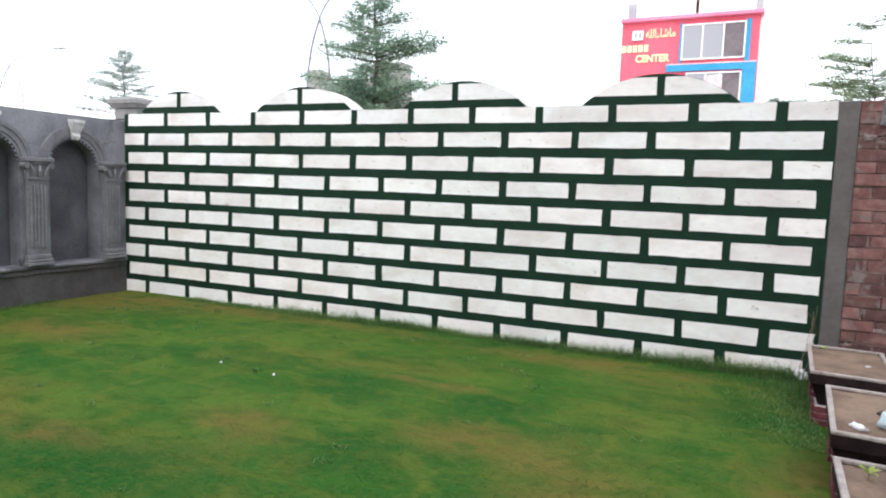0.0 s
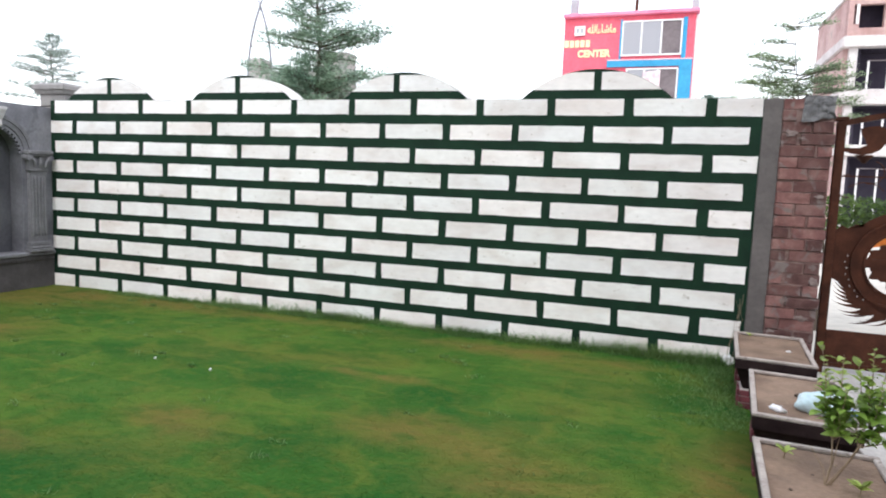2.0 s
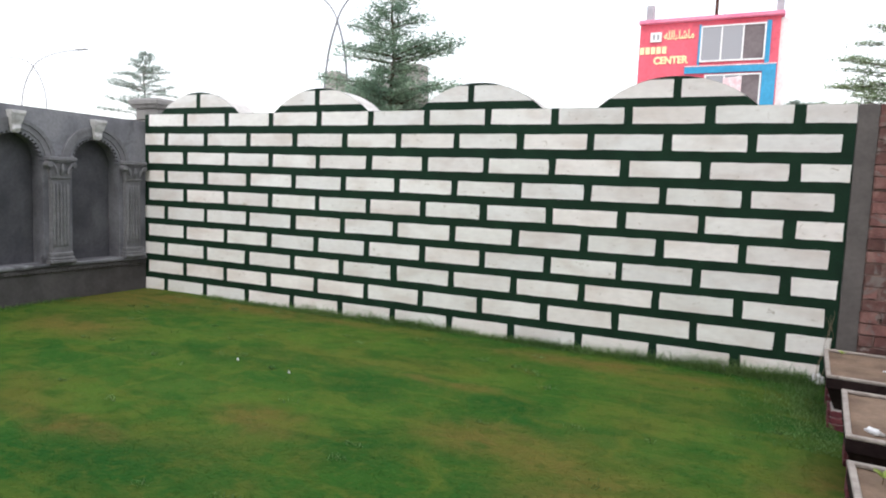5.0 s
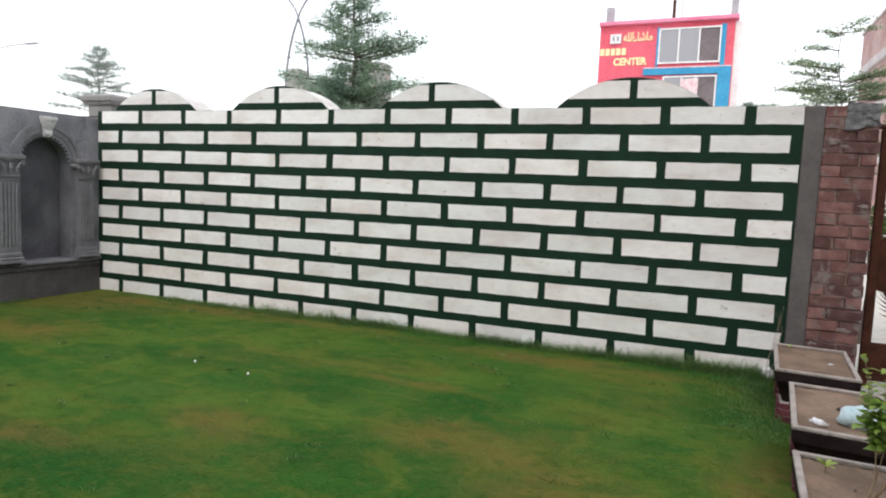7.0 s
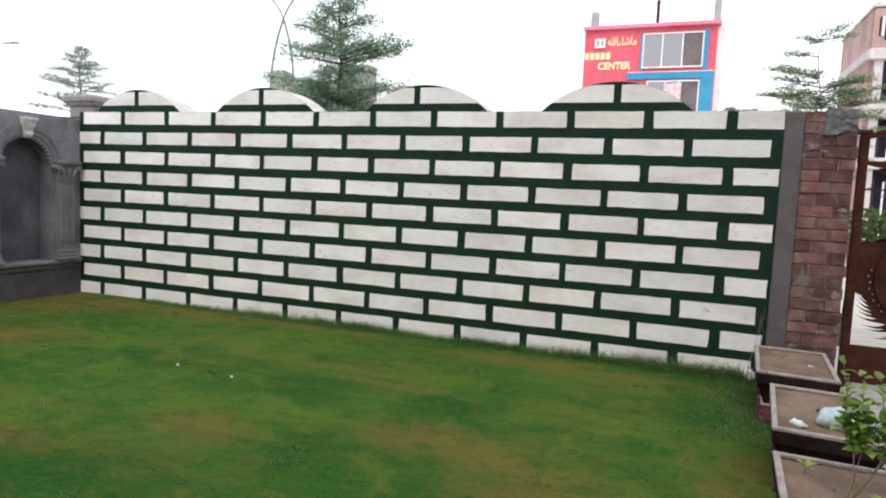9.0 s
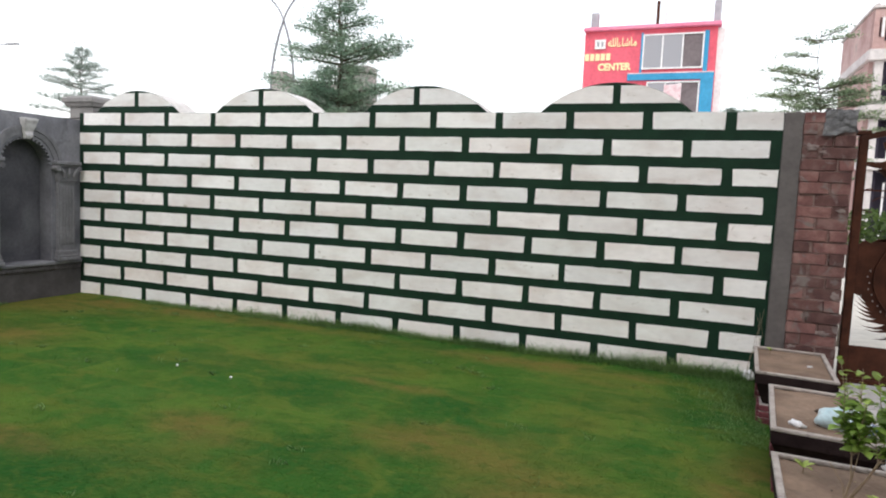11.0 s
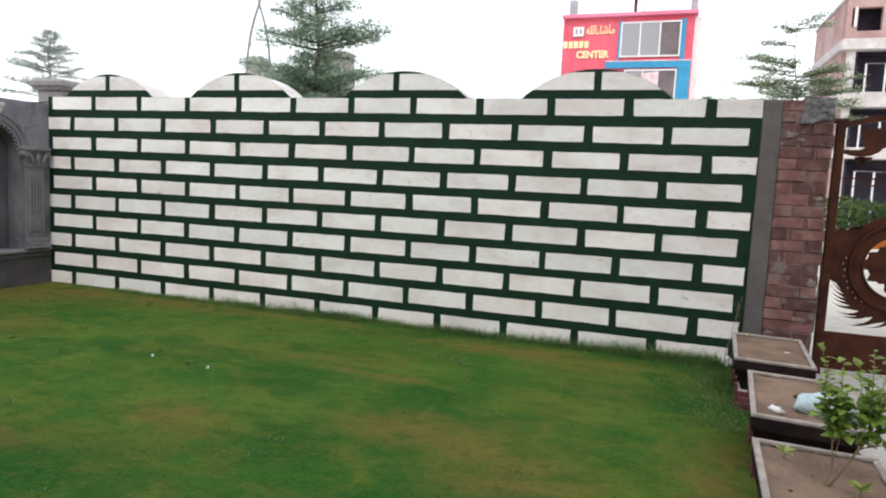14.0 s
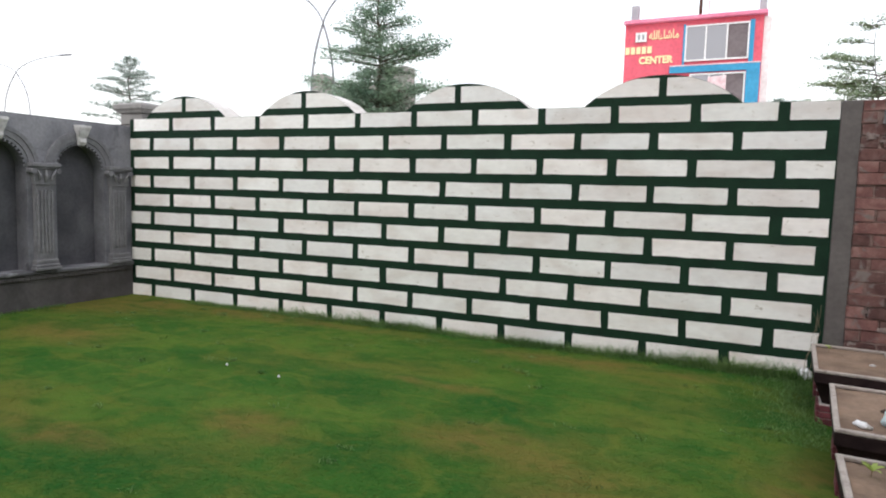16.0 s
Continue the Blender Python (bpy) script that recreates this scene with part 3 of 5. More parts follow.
def painted_wall():
    rng = random.Random(11)
    bm = bmesh.new()
    outline = [(-0.06, -0.25), (7.14, -0.25), (7.14, TOP)]
    for c, half, _ in reversed(DOMES):
        for i in range(25):
            dx = half - 2 * half * i / 24
            outline.append((c + dx, arc_z(dx, half)))
    outline.append((-0.06, TOP))
    prism(bm, outline, 0.0, 0.3)
    wall = solid("wall_north", bm, M_GREEN, "boundary wall painted dark green with white mock blocks and scalloped top", "wall", kind="structure")
    # whitewashed tops of the domes and of the wall between them
    bm = bmesh.new()
    for c, half, _ in DOMES:
        for i in range(24):
            d0, d1 = -half + 2 * half * i / 24, -half + 2 * half * (i + 1) / 24
            q = [bm.verts.new(p) for p in ((c + d0, 0.002, arc_z(d0, half) + 0.004), (c + d1, 0.002, arc_z(d1, half) + 0.004), (c + d1, 0.3, arc_z(d1, half) + 0.004), (c + d0, 0.3, arc_z(d0, half) + 0.004))]
            bm.faces.new(q)
    bmesh.ops.remove_doubles(bm, verts=bm.verts[:], dist=0.0005)
    part("coping", bm, M_COPING, wall, "whitewashed rounded top of the wall")
    kinds = {h: [block_mesh(0, BLOCK_W, 0, h, rng) for _ in range(6)] for h in sorted(set(COURSE_H))}
    for r in range(10):
        z = ROW0 - r * PITCH_Z
        off = 0.5 * PITCH_X + 0.012 if r % 2 else 0.004
        for c in range(-1, 12):
            x0 = c * PITCH_X + off
            x1 = x0 + BLOCK_W
            if c == -1 and not r % 2 or x1 > 7.2 and r % 2:
                continue
            full = 0 < r < 9 and c >= 0 and x1 < 7.13
            if full:
                b = part("block", rng.choice(kinds[COURSE_H[r]]), None, wall)
                b.matrix_basis = pose(x0 + rng.uniform(-0.006, 0.006), 0, z + rng.uniform(-0.003, 0.003), 0, rng.uniform(-0.3, 0.3), 0) @ Matrix.Diagonal((rng.uniform(0.988, 1.012), 1, 1, 1))
            else:
                a, e = max(x0 + (0.014 if c > 9 else 0), -0.055), min(x1, 7.136 - 0.003 * r)
                if e - a > 0.05:
                    h = TOP - z - 0.002 if r == 0 else COURSE_H[r]
                    part("block", block_mesh(a, e, max(z, -0.04), z + h, rng), None, wall)
    # two clipped blocks on each dome, white right up to the rounded edge
    for c, half, joint in DOMES:
        for side in (-1, 1):
            low, high = TOP + 0.071, TOP + RISE - 0.022
            gap = (joint + side * 0.031 - c) * side
            pts = []
            for i in range(15):
                dx = gap + (half - gap) * i / 14
                zz = min(arc_z(dx, half) + 0.001, high)
                if zz > low:
                    pts.append((c + side * dx, zz))
            arc = (half ** 2 + RISE ** 2) / (2 * RISE)
            end = math.sqrt(arc ** 2 - (low - (TOP + RISE - arc)) ** 2)
            outline = [(c + side * gap, low)] + pts + [(c + side * end, low)]
            part("block", block_mesh(0, 0, 0, 0, rng, outline), None, wall)


painted_wall()


def strip_and_pillar():
    solid("plaster_strip", boxed(7.142, 7.276, -0.012, 0.2, -0.1, 2.062, bevel=0.006), M_STRIP, "smooth grey cement strip at the wall's end", "wall strip", kind="structure")
    rng = random.Random(4)
    x0, x1, y0, y1 = 7.268, 7.628, -0.02, 0.34
    p = thing("brick_pillar", "unplastered red brick gate pillar with crumbling top", "pillar", kind="structure")
    part("core", boxed(x0 + 0.012, x1 - 0.012, y0 + 0.008, y1 - 0.012, -0.15, 2.03), M_MORTAR, p, "recessed grey mortar")
    kinds = []
    for k in range(5):
        bm = boxed(-0.5, 0.5, 0, 1, 0, 1, bevel=0.045)
        for v in bm.verts:
            v.co += Vector((0.022 * noise.noise(v.co * 2.3 + Vector((k * 7, 0, 0))), 0.02 * noise.noise(v.co * 3 + Vector((0, k * 5, 0))), 0.06 * noise.noise(v.co * 2.1 + Vector((0, 0, k * 9)))))
        kinds.append(mesh_of(bm, M_BRICK))
    h = 0.0875
    for k in range(24):
        z = k * h - 0.03
        cuts = rng.choice(((0.0, 0.232, 0.36), (0.0, 0.245, 0.36), (0.0, 0.215, 0.36))) if k % 2 else rng.choice(((0.0, 0.118, 0.36), (0.0, 0.135, 0.36), (0.0, 0.105, 0.36)))
        for a, b in zip(cuts, cuts[1:]):
            if k >= 22 and a > 0.08:
                continue
            br = part("brick", rng.choice(kinds), None, p)
            w = b - a - rng.uniform(0.002, 0.016)
            d = rng.uniform(-0.014, 0.006)
            ragged = rng.uniform(-0.012, 0.012) if b > 0.3 else 0.0
            br.matrix_basis = pose(x0 + (a + b) / 2 + ragged, y0 + d, z + rng.uniform(0.0, 0.003), rng.uniform(-0.8, 0.8), rng.uniform(-1.1, 1.1), rng.uniform(-1.8, 1.8)) @ Matrix.Diagonal((w, y1 - y0 - 0.01, 0.082 + rng.uniform(-0.006, 0.004), 1))
    bm = boxed(-0.105, 0.105, -0.01, 0.34, 0.0, 0.17)
    bmesh.ops.subdivide_edges(bm, edges=bm.edges[:], cuts=9, use_grid_fill=True)
    for v in bm.verts:
        v.co += Vector((0.5, 0.5, 0.6)) * 0.05 * noise.noise(v.co * 7) + Vector((0.4, 0.7, 0.6)) * 0.022 * noise.noise(v.co * 26)
    part("mortar_cap", bm, M_LUMP, p, "rough grey lump of spilled mortar").matrix_basis = pose(x1 - 0.115, y0 - 0.004, 1.905)
    # smears of pale mortar left on the brick face
    for k, (sx, sz, w, t) in enumerate(((0.07, 1.80, 0.05, 0.035), (0.15, 1.77, 0.03, 0.02), (0.20, 1.69, 0.045, 0.012), (0.03, 1.58, 0.03, 0.014), (0.30, 1.34, 0.03, 0.02), (0.27, 0.98, 0.04, 0.018),
                                        (0.10, 0.55, 0.07, 0.02), (0.25, 0.42, 0.06, 0.03), (0.05, 0.30, 0.05, 0.025), (0.31, 0.70, 0.03, 0.04))):
        bm = lump(20 + k, w * 0.7, t * 0.55, 0.006, 1.3, 3)
        m = part("mortar_smear", bm, M_SMEAR, p, "pale smear of dried mortar")
        m.matrix_basis = pose(x0 + sx, y0 - 0.004, sz, 90, 0, 0)


strip_and_pillar()


# ---- grey arcaded wall ----
def arch_band(bm, cy, cz, r0, r1, x0, x1, steps=20, a0=0.0, a1=math.pi):
    """A half ring in the plane of the wall, from x0 (back) to x1 (front)."""
    prev = None
    for i in range(steps + 1):
        a = a0 + (a1 - a0) * i / steps
        q = [bm.verts.new((x, cy + r * math.cos(a), cz + r * math.sin(a))) for x, r in ((x0, r0), (x1, r0), (x1, r1), (x0, r1))]
        if prev:
            for k in range(4):
                bm.faces.new((prev[k], prev[(k + 1) % 4], q[(k + 1) % 4], q[k]))
        else:
            bm.faces.new(q[::-1])
        prev = q
    bm.faces.new(prev)
    bmesh.ops.recalc_face_normals(bm, faces=bm.faces[:])
    return bm


BAY, FIRST, SPRING, RAD = 0.885, -0.205, 1.45, 0.285


def arcade_wall():
    wall = thing("wall_west", "grey cement boundary wall with arched niches and fluted pilasters", "wall", kind="structure")
    # niche backs: the recess shade is put into their colour
    part("core", boxed(-0.42, -0.235, -9.0, 0.0, -0.2, 1.985, bevel=0.006), M_NICHE_SHADE, wall)
    part("plinth", boxed(-0.234, -0.045, -9.0, -0.001, -0.2, 0.295, bevel=0.004), M_DAMP, wall)
    part("ledge", boxed(-0.234, -0.012, -9.0, -0.002, 0.355, 0.40, bevel=0.012), M_CEMENT, wall)
    part("ledge_moulding", boxed(-0.234, -0.03, -9.0, -0.0025, 0.296, 0.354, bevel=0.012), M_DAMP, wall)
    for i in range(52):
        part("ledge_dentil", LEDGE_DENTIL, None, wall).location = (-0.03, -0.04 - i * 0.06, 0.305)
    bays = 10
    for k in range(bays):
        yc = FIRST - k * BAY
        mid = yc - BAY / 2
        # face of the wall with the arched opening
        bm = bmesh.new()
        steps = 18
        hi, top_z = 1.984, 1.984
        ys, ye = mid - BAY / 2, mid + BAY / 2
        if k == 0:
            ye = -0.001
        arc = [(mid + RAD * math.cos(math.pi * i / steps), SPRING + RAD * math.sin(math.pi * i / steps)) for i in range(steps + 1)]
        outline = [(ye, 0.401), (ye, top_z), (ys, top_z), (ys, 0.401), (mid - RAD, 0.401)] + arc[::-1] + [(mid + RAD, 0.401)]
        a = [bm.verts.new((-0.06, y, z)) for y, z in outline]
        b = [bm.verts.new((-0.234, y, z)) for y, z in outline]
        bm.faces.new(a)
        for i in range(len(a)):
            j = (i + 1) % len(a)
            bm.faces.new((a[i], a[j], b[j], b[i]))
        bmesh.ops.recalc_face_normals(bm, faces=bm.faces[:])
        part("spandrel", bm, M_CEMENT, wall)
        if k > 4:
            continue
        # mouldings round the arch
        bm = bmesh.new()
        arch_band(bm, mid, SPRING, RAD + 0.085, RAD + 0.125, -0.062, -0.038)
        arch_band(bm, mid, SPRING, RAD + 0.03, RAD + 0.085, -0.062, -0.048)
        part("archivolt", bm, M_CASTGREY, wall, "moulded arch surround")
        for i in range(19):
            ang = math.pi * (i + 0.5) / 19
            d = part("dentil", DENTIL, None, wall)
            d.matrix_basis = Matrix.Translation((-0.082, mid + (RAD + 0.002) * math.cos(ang), SPRING + (RAD + 0.002) * math.sin(ang))) @ Matrix.Rotation(ang - math.pi / 2, 4, "X")
        # keystone
        bm2 = bmesh.new()
        outline = [(-0.06, 1.715), (-0.02, 1.715), (0.0, 1.75), (-0.015, 1.79), (0.012, 1.84), (0.022, 1.885), (0.035, 1.895), (0.035, 1.93), (-0.06, 1.93)]
        left = [bm2.verts.new((x, mid - (0.034 + (z - 1.715) * 0.2), z)) for x, z in outline]
        right = [bm2.verts.new((x, mid + (0.034 + (z - 1.715) * 0.2), z)) for x, z in outline]
        bm2.faces.new(left)
        bm2.faces.new(right[::-1])
        for i in range(len(left)):
            j = (i + 1) % len(left)
            bm2.faces.new((left[j], left[i], right[i], right[j]))
        bmesh.ops.recalc_face_normals(bm2, faces=bm2.faces[:])
        bmesh.ops.bevel(bm2, geom=bm2.edges[:], offset=0.006, segments=2, affect="EDGES")
        part("keystone", bm2, M_CAST, wall, "whitish cast plaster scroll keystone")
    for k in range(6):
        yc = FIRST - k * BAY
        if k == 0:
            make_pilaster(wall)
        else:
            for name, me, label in PIL:
                o = part(name, me, None, wall, label)
                o.location = (0, yc, 0)


PIL = []
DENTIL = mesh_of(boxed(-0.022, 0.02, -0.0115, 0.0115, -0.026, 0.01, bevel=0.003), M_CEMENT)
LEDGE_DENTIL = mesh_of(boxed(-0.004, 0.008, -0.017, 0.017, 0.0, 0.026, bevel=0.003), M_DAMP)


def make_pilaster(wall):
    """Fluted pilaster: base, shaft, capital with small scrolls."""
    def add(name, bm, label="", mat=M_CASTGREY):
        me = mesh_of(bm, mat)
        PIL.append((name, me, label))
        o = part(name, me, None, wall, label)
        o.location = (0, FIRST, 0)
    bm = boxed(-0.06, 0.035, -0.142, 0.142, 0.401, 0.435, bevel=0.006)
    box(bm, -0.06, 0.024, -0.132, 0.132, 0.4352, 0.465, bevel=0.010)
    box(bm, -0.06, 0.012, -0.124, 0.124, 0.4652, 0.51, bevel=0.008)
    add("pilaster_base", bm)
    bm = boxed(-0.06, -0.015, -0.1, 0.1, 0.5105, 1.28)
    for i in range(5):
        y = -0.074 + i * 0.037
        tube(bm, [(-0.016, y, 0.57), (-0.010, y, 0.60), (-0.010, y, 1.20), (-0.016, y, 1.23)], [0.007, 0.0115, 0.0115, 0.007], 8)
    add("pilaster_shaft", bm)
    bm = boxed(-0.06, 0.004, -0.115, 0.115, 1.281, 1.30, bevel=0.005)
    box(bm, -0.06, 0.0, -0.11, 0.11, 1.3005, 1.44, bevel=0.004, top=(0.0, -0.022))
    box(bm, -0.06, 0.035, -0.155, 0.155, 1.46, 1.505, bevel=0.008)
    box(bm, -0.06, 0.02, -0.14, 0.14, 1.4402, 1.4598, bevel=0.004)
    for s in (-1, 1):
        tube(bm, [(-0.05, s * 0.13, 1.425), (0.028, s * 0.13, 1.425)], [0.034, 0.03], 12)
        tube(bm, [(0.02, s * 0.06, 1.33), (0.03, s * 0.07, 1.38), (0.026, s * 0.10, 1.43)], [0.012, 0.016, 0.008], 6)
    tube(bm, [(0.0, 0, 1.315), (0.024, 0, 1.37), (0.02, 0, 1.43)], [0.012, 0.02, 0.01], 6)
    add("pilaster_capital", bm, "cast capital with scrolled corners")


arcade_wall()


def corner_pier():
    p = thing("corner_pier", "grey cement corner pier with stepped cap", "pier", kind="structure")
    part("shaft", boxed(-0.59, -0.21, 0.306, 0.70, -0.2, 2.18, bevel=0.008), M_CEMENT_PALE, p)
    bm = boxed(-0.615, -0.185, 0.28, 0.73, 2.181, 2.225, bevel=0.006, top=(-0.025, -0.025))
    box(bm, -0.65, -0.15, 0.24, 0.77, 2.2255, 2.287, bevel=0.008)
    box(bm, -0.63, -0.17, 0.26, 0.75, 2.2875, 2.312, bevel=0.004, top=(0.04, 0.04))
    part("cap", bm, M_CEMENT_PALE, p, "stepped pale cement cap")


corner_pier()
cable = tube(bmesh.new(), [(-0.33, -0.34, 1.991), (-0.28, -0.16, 1.994), (-0.24, 0.02, 2.006), (-0.22, 0.18, 2.03), (-0.23, 0.298, 2.075)], 0.006, 6)
solid("cable", cable, M_TROUGH_DARK, "thin black cable lying on the grey wall's top", "cable", smooth=True)


# ---- planters ----
def planter():
    w, d, h = 0.23, 0.425, 0.325
    p = thing("planter", "weathered concrete trough planter with dry soil on dark feet", "planter", at=(7.24, -0.71, -0.03), group="planters beside the lawn", turn=-4.0)
    # pale top of the rim, dark lip and tapered trough below it
    t, H = 0.027, h + 0.03

    def lips(bm, z0, z1, out, inn, bev):
        box(bm, -w - out, w + out, -d - out, -d + inn, z0, z1, bevel=bev)
        box(bm, -w - out, w + out, d - inn, d + out, z0, z1, bevel=bev)
        box(bm, -w - out, -w + inn, -d + inn + 0.0005, d - inn - 0.0005, z0, z1, bevel=bev)
        box(bm, w - inn, w + out, -d + inn + 0.0005, d - inn - 0.0005, z0, z1, bevel=bev)
        for v in bm.verts:
            v.co += Vector((noise.noise(v.co * 9), noise.noise(v.co * 9 + Vector((5, 0, 0))), 0.6 * noise.noise(v.co * 7 + Vector((0, 9, 0))))) * 0.005
        return bm
    part("rim", lips(bmesh.new(), H - 0.018, H, 0.0, t, 0.004), M_TROUGH, p, "pale chipped concrete rim")
    part("lip", lips(bmesh.new(), H - 0.08, H - 0.0185, -0.003, t - 0.004, 0.004), M_TROUGH_DARK, p, "dark brown outer lip")
    bm = bmesh.new()
    box(bm, -w + 0.06, w - 0.06, -d + 0.10, d - 0.10, 0.13, H - 0.0805, bevel=0.006, top=(-0.05, -0.085))
    part("trough", bm, M_TROUGH_DARK, p, "dark brown tapered trough")
    bm = bmesh.new()
    bmesh.ops.create_grid(bm, x_segments=14, y_segments=24, size=1)
    for v in bm.verts:
        x, y = v.co.x * (w - t - 0.001), v.co.y * (d - t - 0.001)
        v.co = Vector((x, y, H - 0.018 + 0.008 * noise.noise((x * 7, y * 7, 2)) + 0.004 * noise.noise((x * 25, y * 25, 2))))
    part("soil", bm, M_SOIL, p, "dry brown soil", smooth=True)
    for s, name in ((-1, "foot"), (1, "foot")):
        foot = part(name, boxed(-w + 0.045, w - 0.045, s * 0.25 - 0.1, s * 0.25 + 0.1, 0.0, 0.129, bevel=0.004), M_PALEJOINT, p, "foot of dark red blocks with pale joints")
        me = RED
        for z in (0.006, 0.047, 0.088):
            for i in range(3):
                b = part("block", me, None, foot)
                b.matrix_basis = pose(-w + 0.101 + i * 0.126, s * 0.25 - 0.104, z)
            for sx in (-1, 1):
                for j in range(2):
                    b = part("block", me, None, foot)
                    b.matrix_basis = pose(sx * (w - 0.041), s * 0.25 - 0.05 + j * 0.1, z, 0, 0, 90) @ Matrix.Diagonal((0.75, 1, 1, 1))
    return p


RED = mesh_of(boxed(-0.056, 0.056, -0.004, 0.012, 0, 0.036, bevel=0.003), M_REDTILE)
first_planter = planter()
second_planter = copy_thing(first_planter, pose(7.222, -1.835, -0.03, 0, 0, -5.0))
third_planter = copy_thing(first_planter, pose(7.132, -2.995, -0.03, 0, 0, -3.0))


# ---- gate ----
def flame(bm, cx, cz, ang, r0, length, width, bend, y0, y1):
    """A curved pointed tongue of sheet metal that starts on a circle."""
    left, right = [], []
    for i in range(7):
        u = i / 6
        a = ang + bend * u * u
        r = r0 + length * u
        w = width * (1 - u) ** 0.7 * (1 + 0.6 * math.sin(u * math.pi))
        px, pz = cx + r * math.cos(a), cz + r * math.sin(a)
        tx, tz = -math.sin(a), math.cos(a)
        left.append((px + tx * w, pz + tz * w))
        right.append((px - tx * w, pz - tz * w))
    out = left[:-1] + [(cx + (r0 + length) * math.cos(ang + bend), cz + (r0 + length) * math.sin(ang + bend))] + right[:-1][::-1]
    prism(bm, out, y0, y1)


def ring(bm, cx, cz, r0, r1, y0, y1, steps=48):
    prev = first = None
    for i in range(steps):
        a = math.tau * i / steps
        q = [bm.verts.new((cx + r * math.cos(a), y, cz + r * math.sin(a))) for r, y in ((r0, y0), (r1, y0), (r1, y1), (r0, y1))]
        if prev:
            for k in range(4):
                bm.faces.new((prev[k], prev[(k + 1) % 4], q[(k + 1) % 4], q[k]))
        first = first or q
        prev = q
    for k in range(4):
        bm.faces.new((prev[k], prev[(k + 1) % 4], first[(k + 1) % 4], first[k]))
    bmesh.ops.recalc_face_normals(bm, faces=bm.faces[:])


def gate():
    g = thing("metal_gate", "rust-brown steel gate with cut-out sun motif, closed", "gate")
    x0, x1, y = 7.66, 8.66, 0.10
    cx, cz, outer, inner = 8.16, 0.86, 0.325, 0.235
    for a, b in ((x0, x0 + 0.06), (x1 - 0.06, x1)):
        part("stile", boxed(a, b, y - 0.025, y + 0.025, 0.0, 1.90, bevel=0.004), M_RUST, g)
    # arched top rail
    bm = bmesh.new()
    arch = [(x0 + (x1 - x0) * i / 16, 1.90 + 0.085 * math.sin(math.pi * i / 16)) for i in range(17)]
    prism(bm, arch + [(x, z - 0.042) for x, z in reversed(arch)], y - 0.028, y + 0.028)
    part("top_rail", bm, M_RUST, g, "arched steel top rail")
    part("bottom_plate", boxed(x0 + 0.061, x1 - 0.061, y - 0.012, y + 0.012, 0.05, 0.335, bevel=0.003), M_RUST, g, "solid steel kick plate")
    part("bottom_rail", boxed(x0 + 0.061, x1 - 0.061, y - 0.022, y - 0.0125, 0.05, 0.085), M_RUST, g)
    part("hinge_cap", boxed(x0 - 0.035, x0 + 0.075, y - 0.03, y + 0.03, 1.905, 1.94, bevel=0.008), M_RUST, g)
    bm = bmesh.new()
    ring(bm, cx, cz, inner, outer, y - 0.014, y + 0.014)
    ring(bm, cx, cz, outer - 0.012, outer + 0.004, y - 0.034, y - 0.0145)
    ring(bm, cx, cz, inner - 0.004, inner + 0.010, y - 0.030, y - 0.0145)
    part("sun_ring", bm, M_RUST, g, "raised round ring of the sun")
    # notched plate in the ring, clear of it in ragged gaps
    bm = bmesh.new()
    pts = []
    for i in range(72):
        a = math.tau * i / 72
        r = 0.203 + 0.018 * math.sin(7 * a + 0.6) + 0.012 * math.sin(19 * a + 1) - 0.035 * max(0.0, math.sin(3 * a + 2.2)) ** 3
        pts.append((cx + r * math.cos(a), cz + r * math.sin(a)))
    prism(bm, pts, y - 0.003, y + 0.003)
    part("sun_disc", bm, M_RUST, g, "notched centre plate of the sun")
    part("cross_bar", boxed(cx - inner + 0.001, cx + inner - 0.001, y - 0.012, y - 0.0035, cz - 0.03, cz + 0.035), M_RUST, g)
    part("cross_bar", boxed(cx - 0.018, cx + 0.018, y - 0.021, y - 0.0125, cz - inner + 0.001, cz + inner - 0.001), M_RUST, g)
    # sheet around the ring: a collar below, full shoulders beside it
    rng = random.Random(8)
    bm = bmesh.new()
    ring(bm, cx, cz, outer - 0.005, 0.392, y - 0.002, y + 0.0025)
    part("sun_collar", bm, M_RUST, g, "flat sheet collar round the sun")
    for s in (-1, 1):
        xe = cx + s * (0.5 - 0.061)
        out = [(xe, 0.73), (xe, 1.10), (cx + s * 0.40, 1.135), (cx + s * 0.36, 1.115), (cx + s * 0.31, 1.15), (cx + s * 0.25, 1.135)]
        for i in range(13):
            a = math.radians(52 - 72 * i / 12)
            out.append((cx + s * 0.385 * math.cos(a), cz + 0.385 * math.sin(a)))
        out.append((cx + s * 0.40, 0.715))
        bm = bmesh.new()
        prism(bm, out, y - 0.0032, y + 0.0012)
        part("shoulder_sheet", bm, M_RUST, g, "cut steel sheet beside the sun")
        # pale dots painted for the light through small cut holes; no openings are cut
        for k in range(9):
            a = math.radians(8 - 7.5 * k)
            r = 0.348 + 0.012 * (k % 2)
            q = lump(k, 0.0055, 0.008, 0.003, 0.3, 1)
            part("rivet", q, M_HOLE_DOT, g, "small pale dot in place of a cut hole").matrix_basis = pose(cx + s * r * math.cos(a), y - 0.0035, cz + r * math.sin(a), 90, 0, 0)
    # long tongues of flame under the sun
    for i in range(34):
        a = math.radians(196 + 148 * i / 33)
        bend = -0.30 if a < math.pi * 1.5 else 0.30
        length = rng.uniform(0.10, 0.155) * (1.15 if i % 3 else 0.75)
        for _ in range(12):
            tip = a + bend
            if x0 + 0.064 < cx + (0.38 + length) * math.cos(tip) < x1 - 0.064 and cz + (0.38 + length) * math.sin(tip) > 0.345:
                break
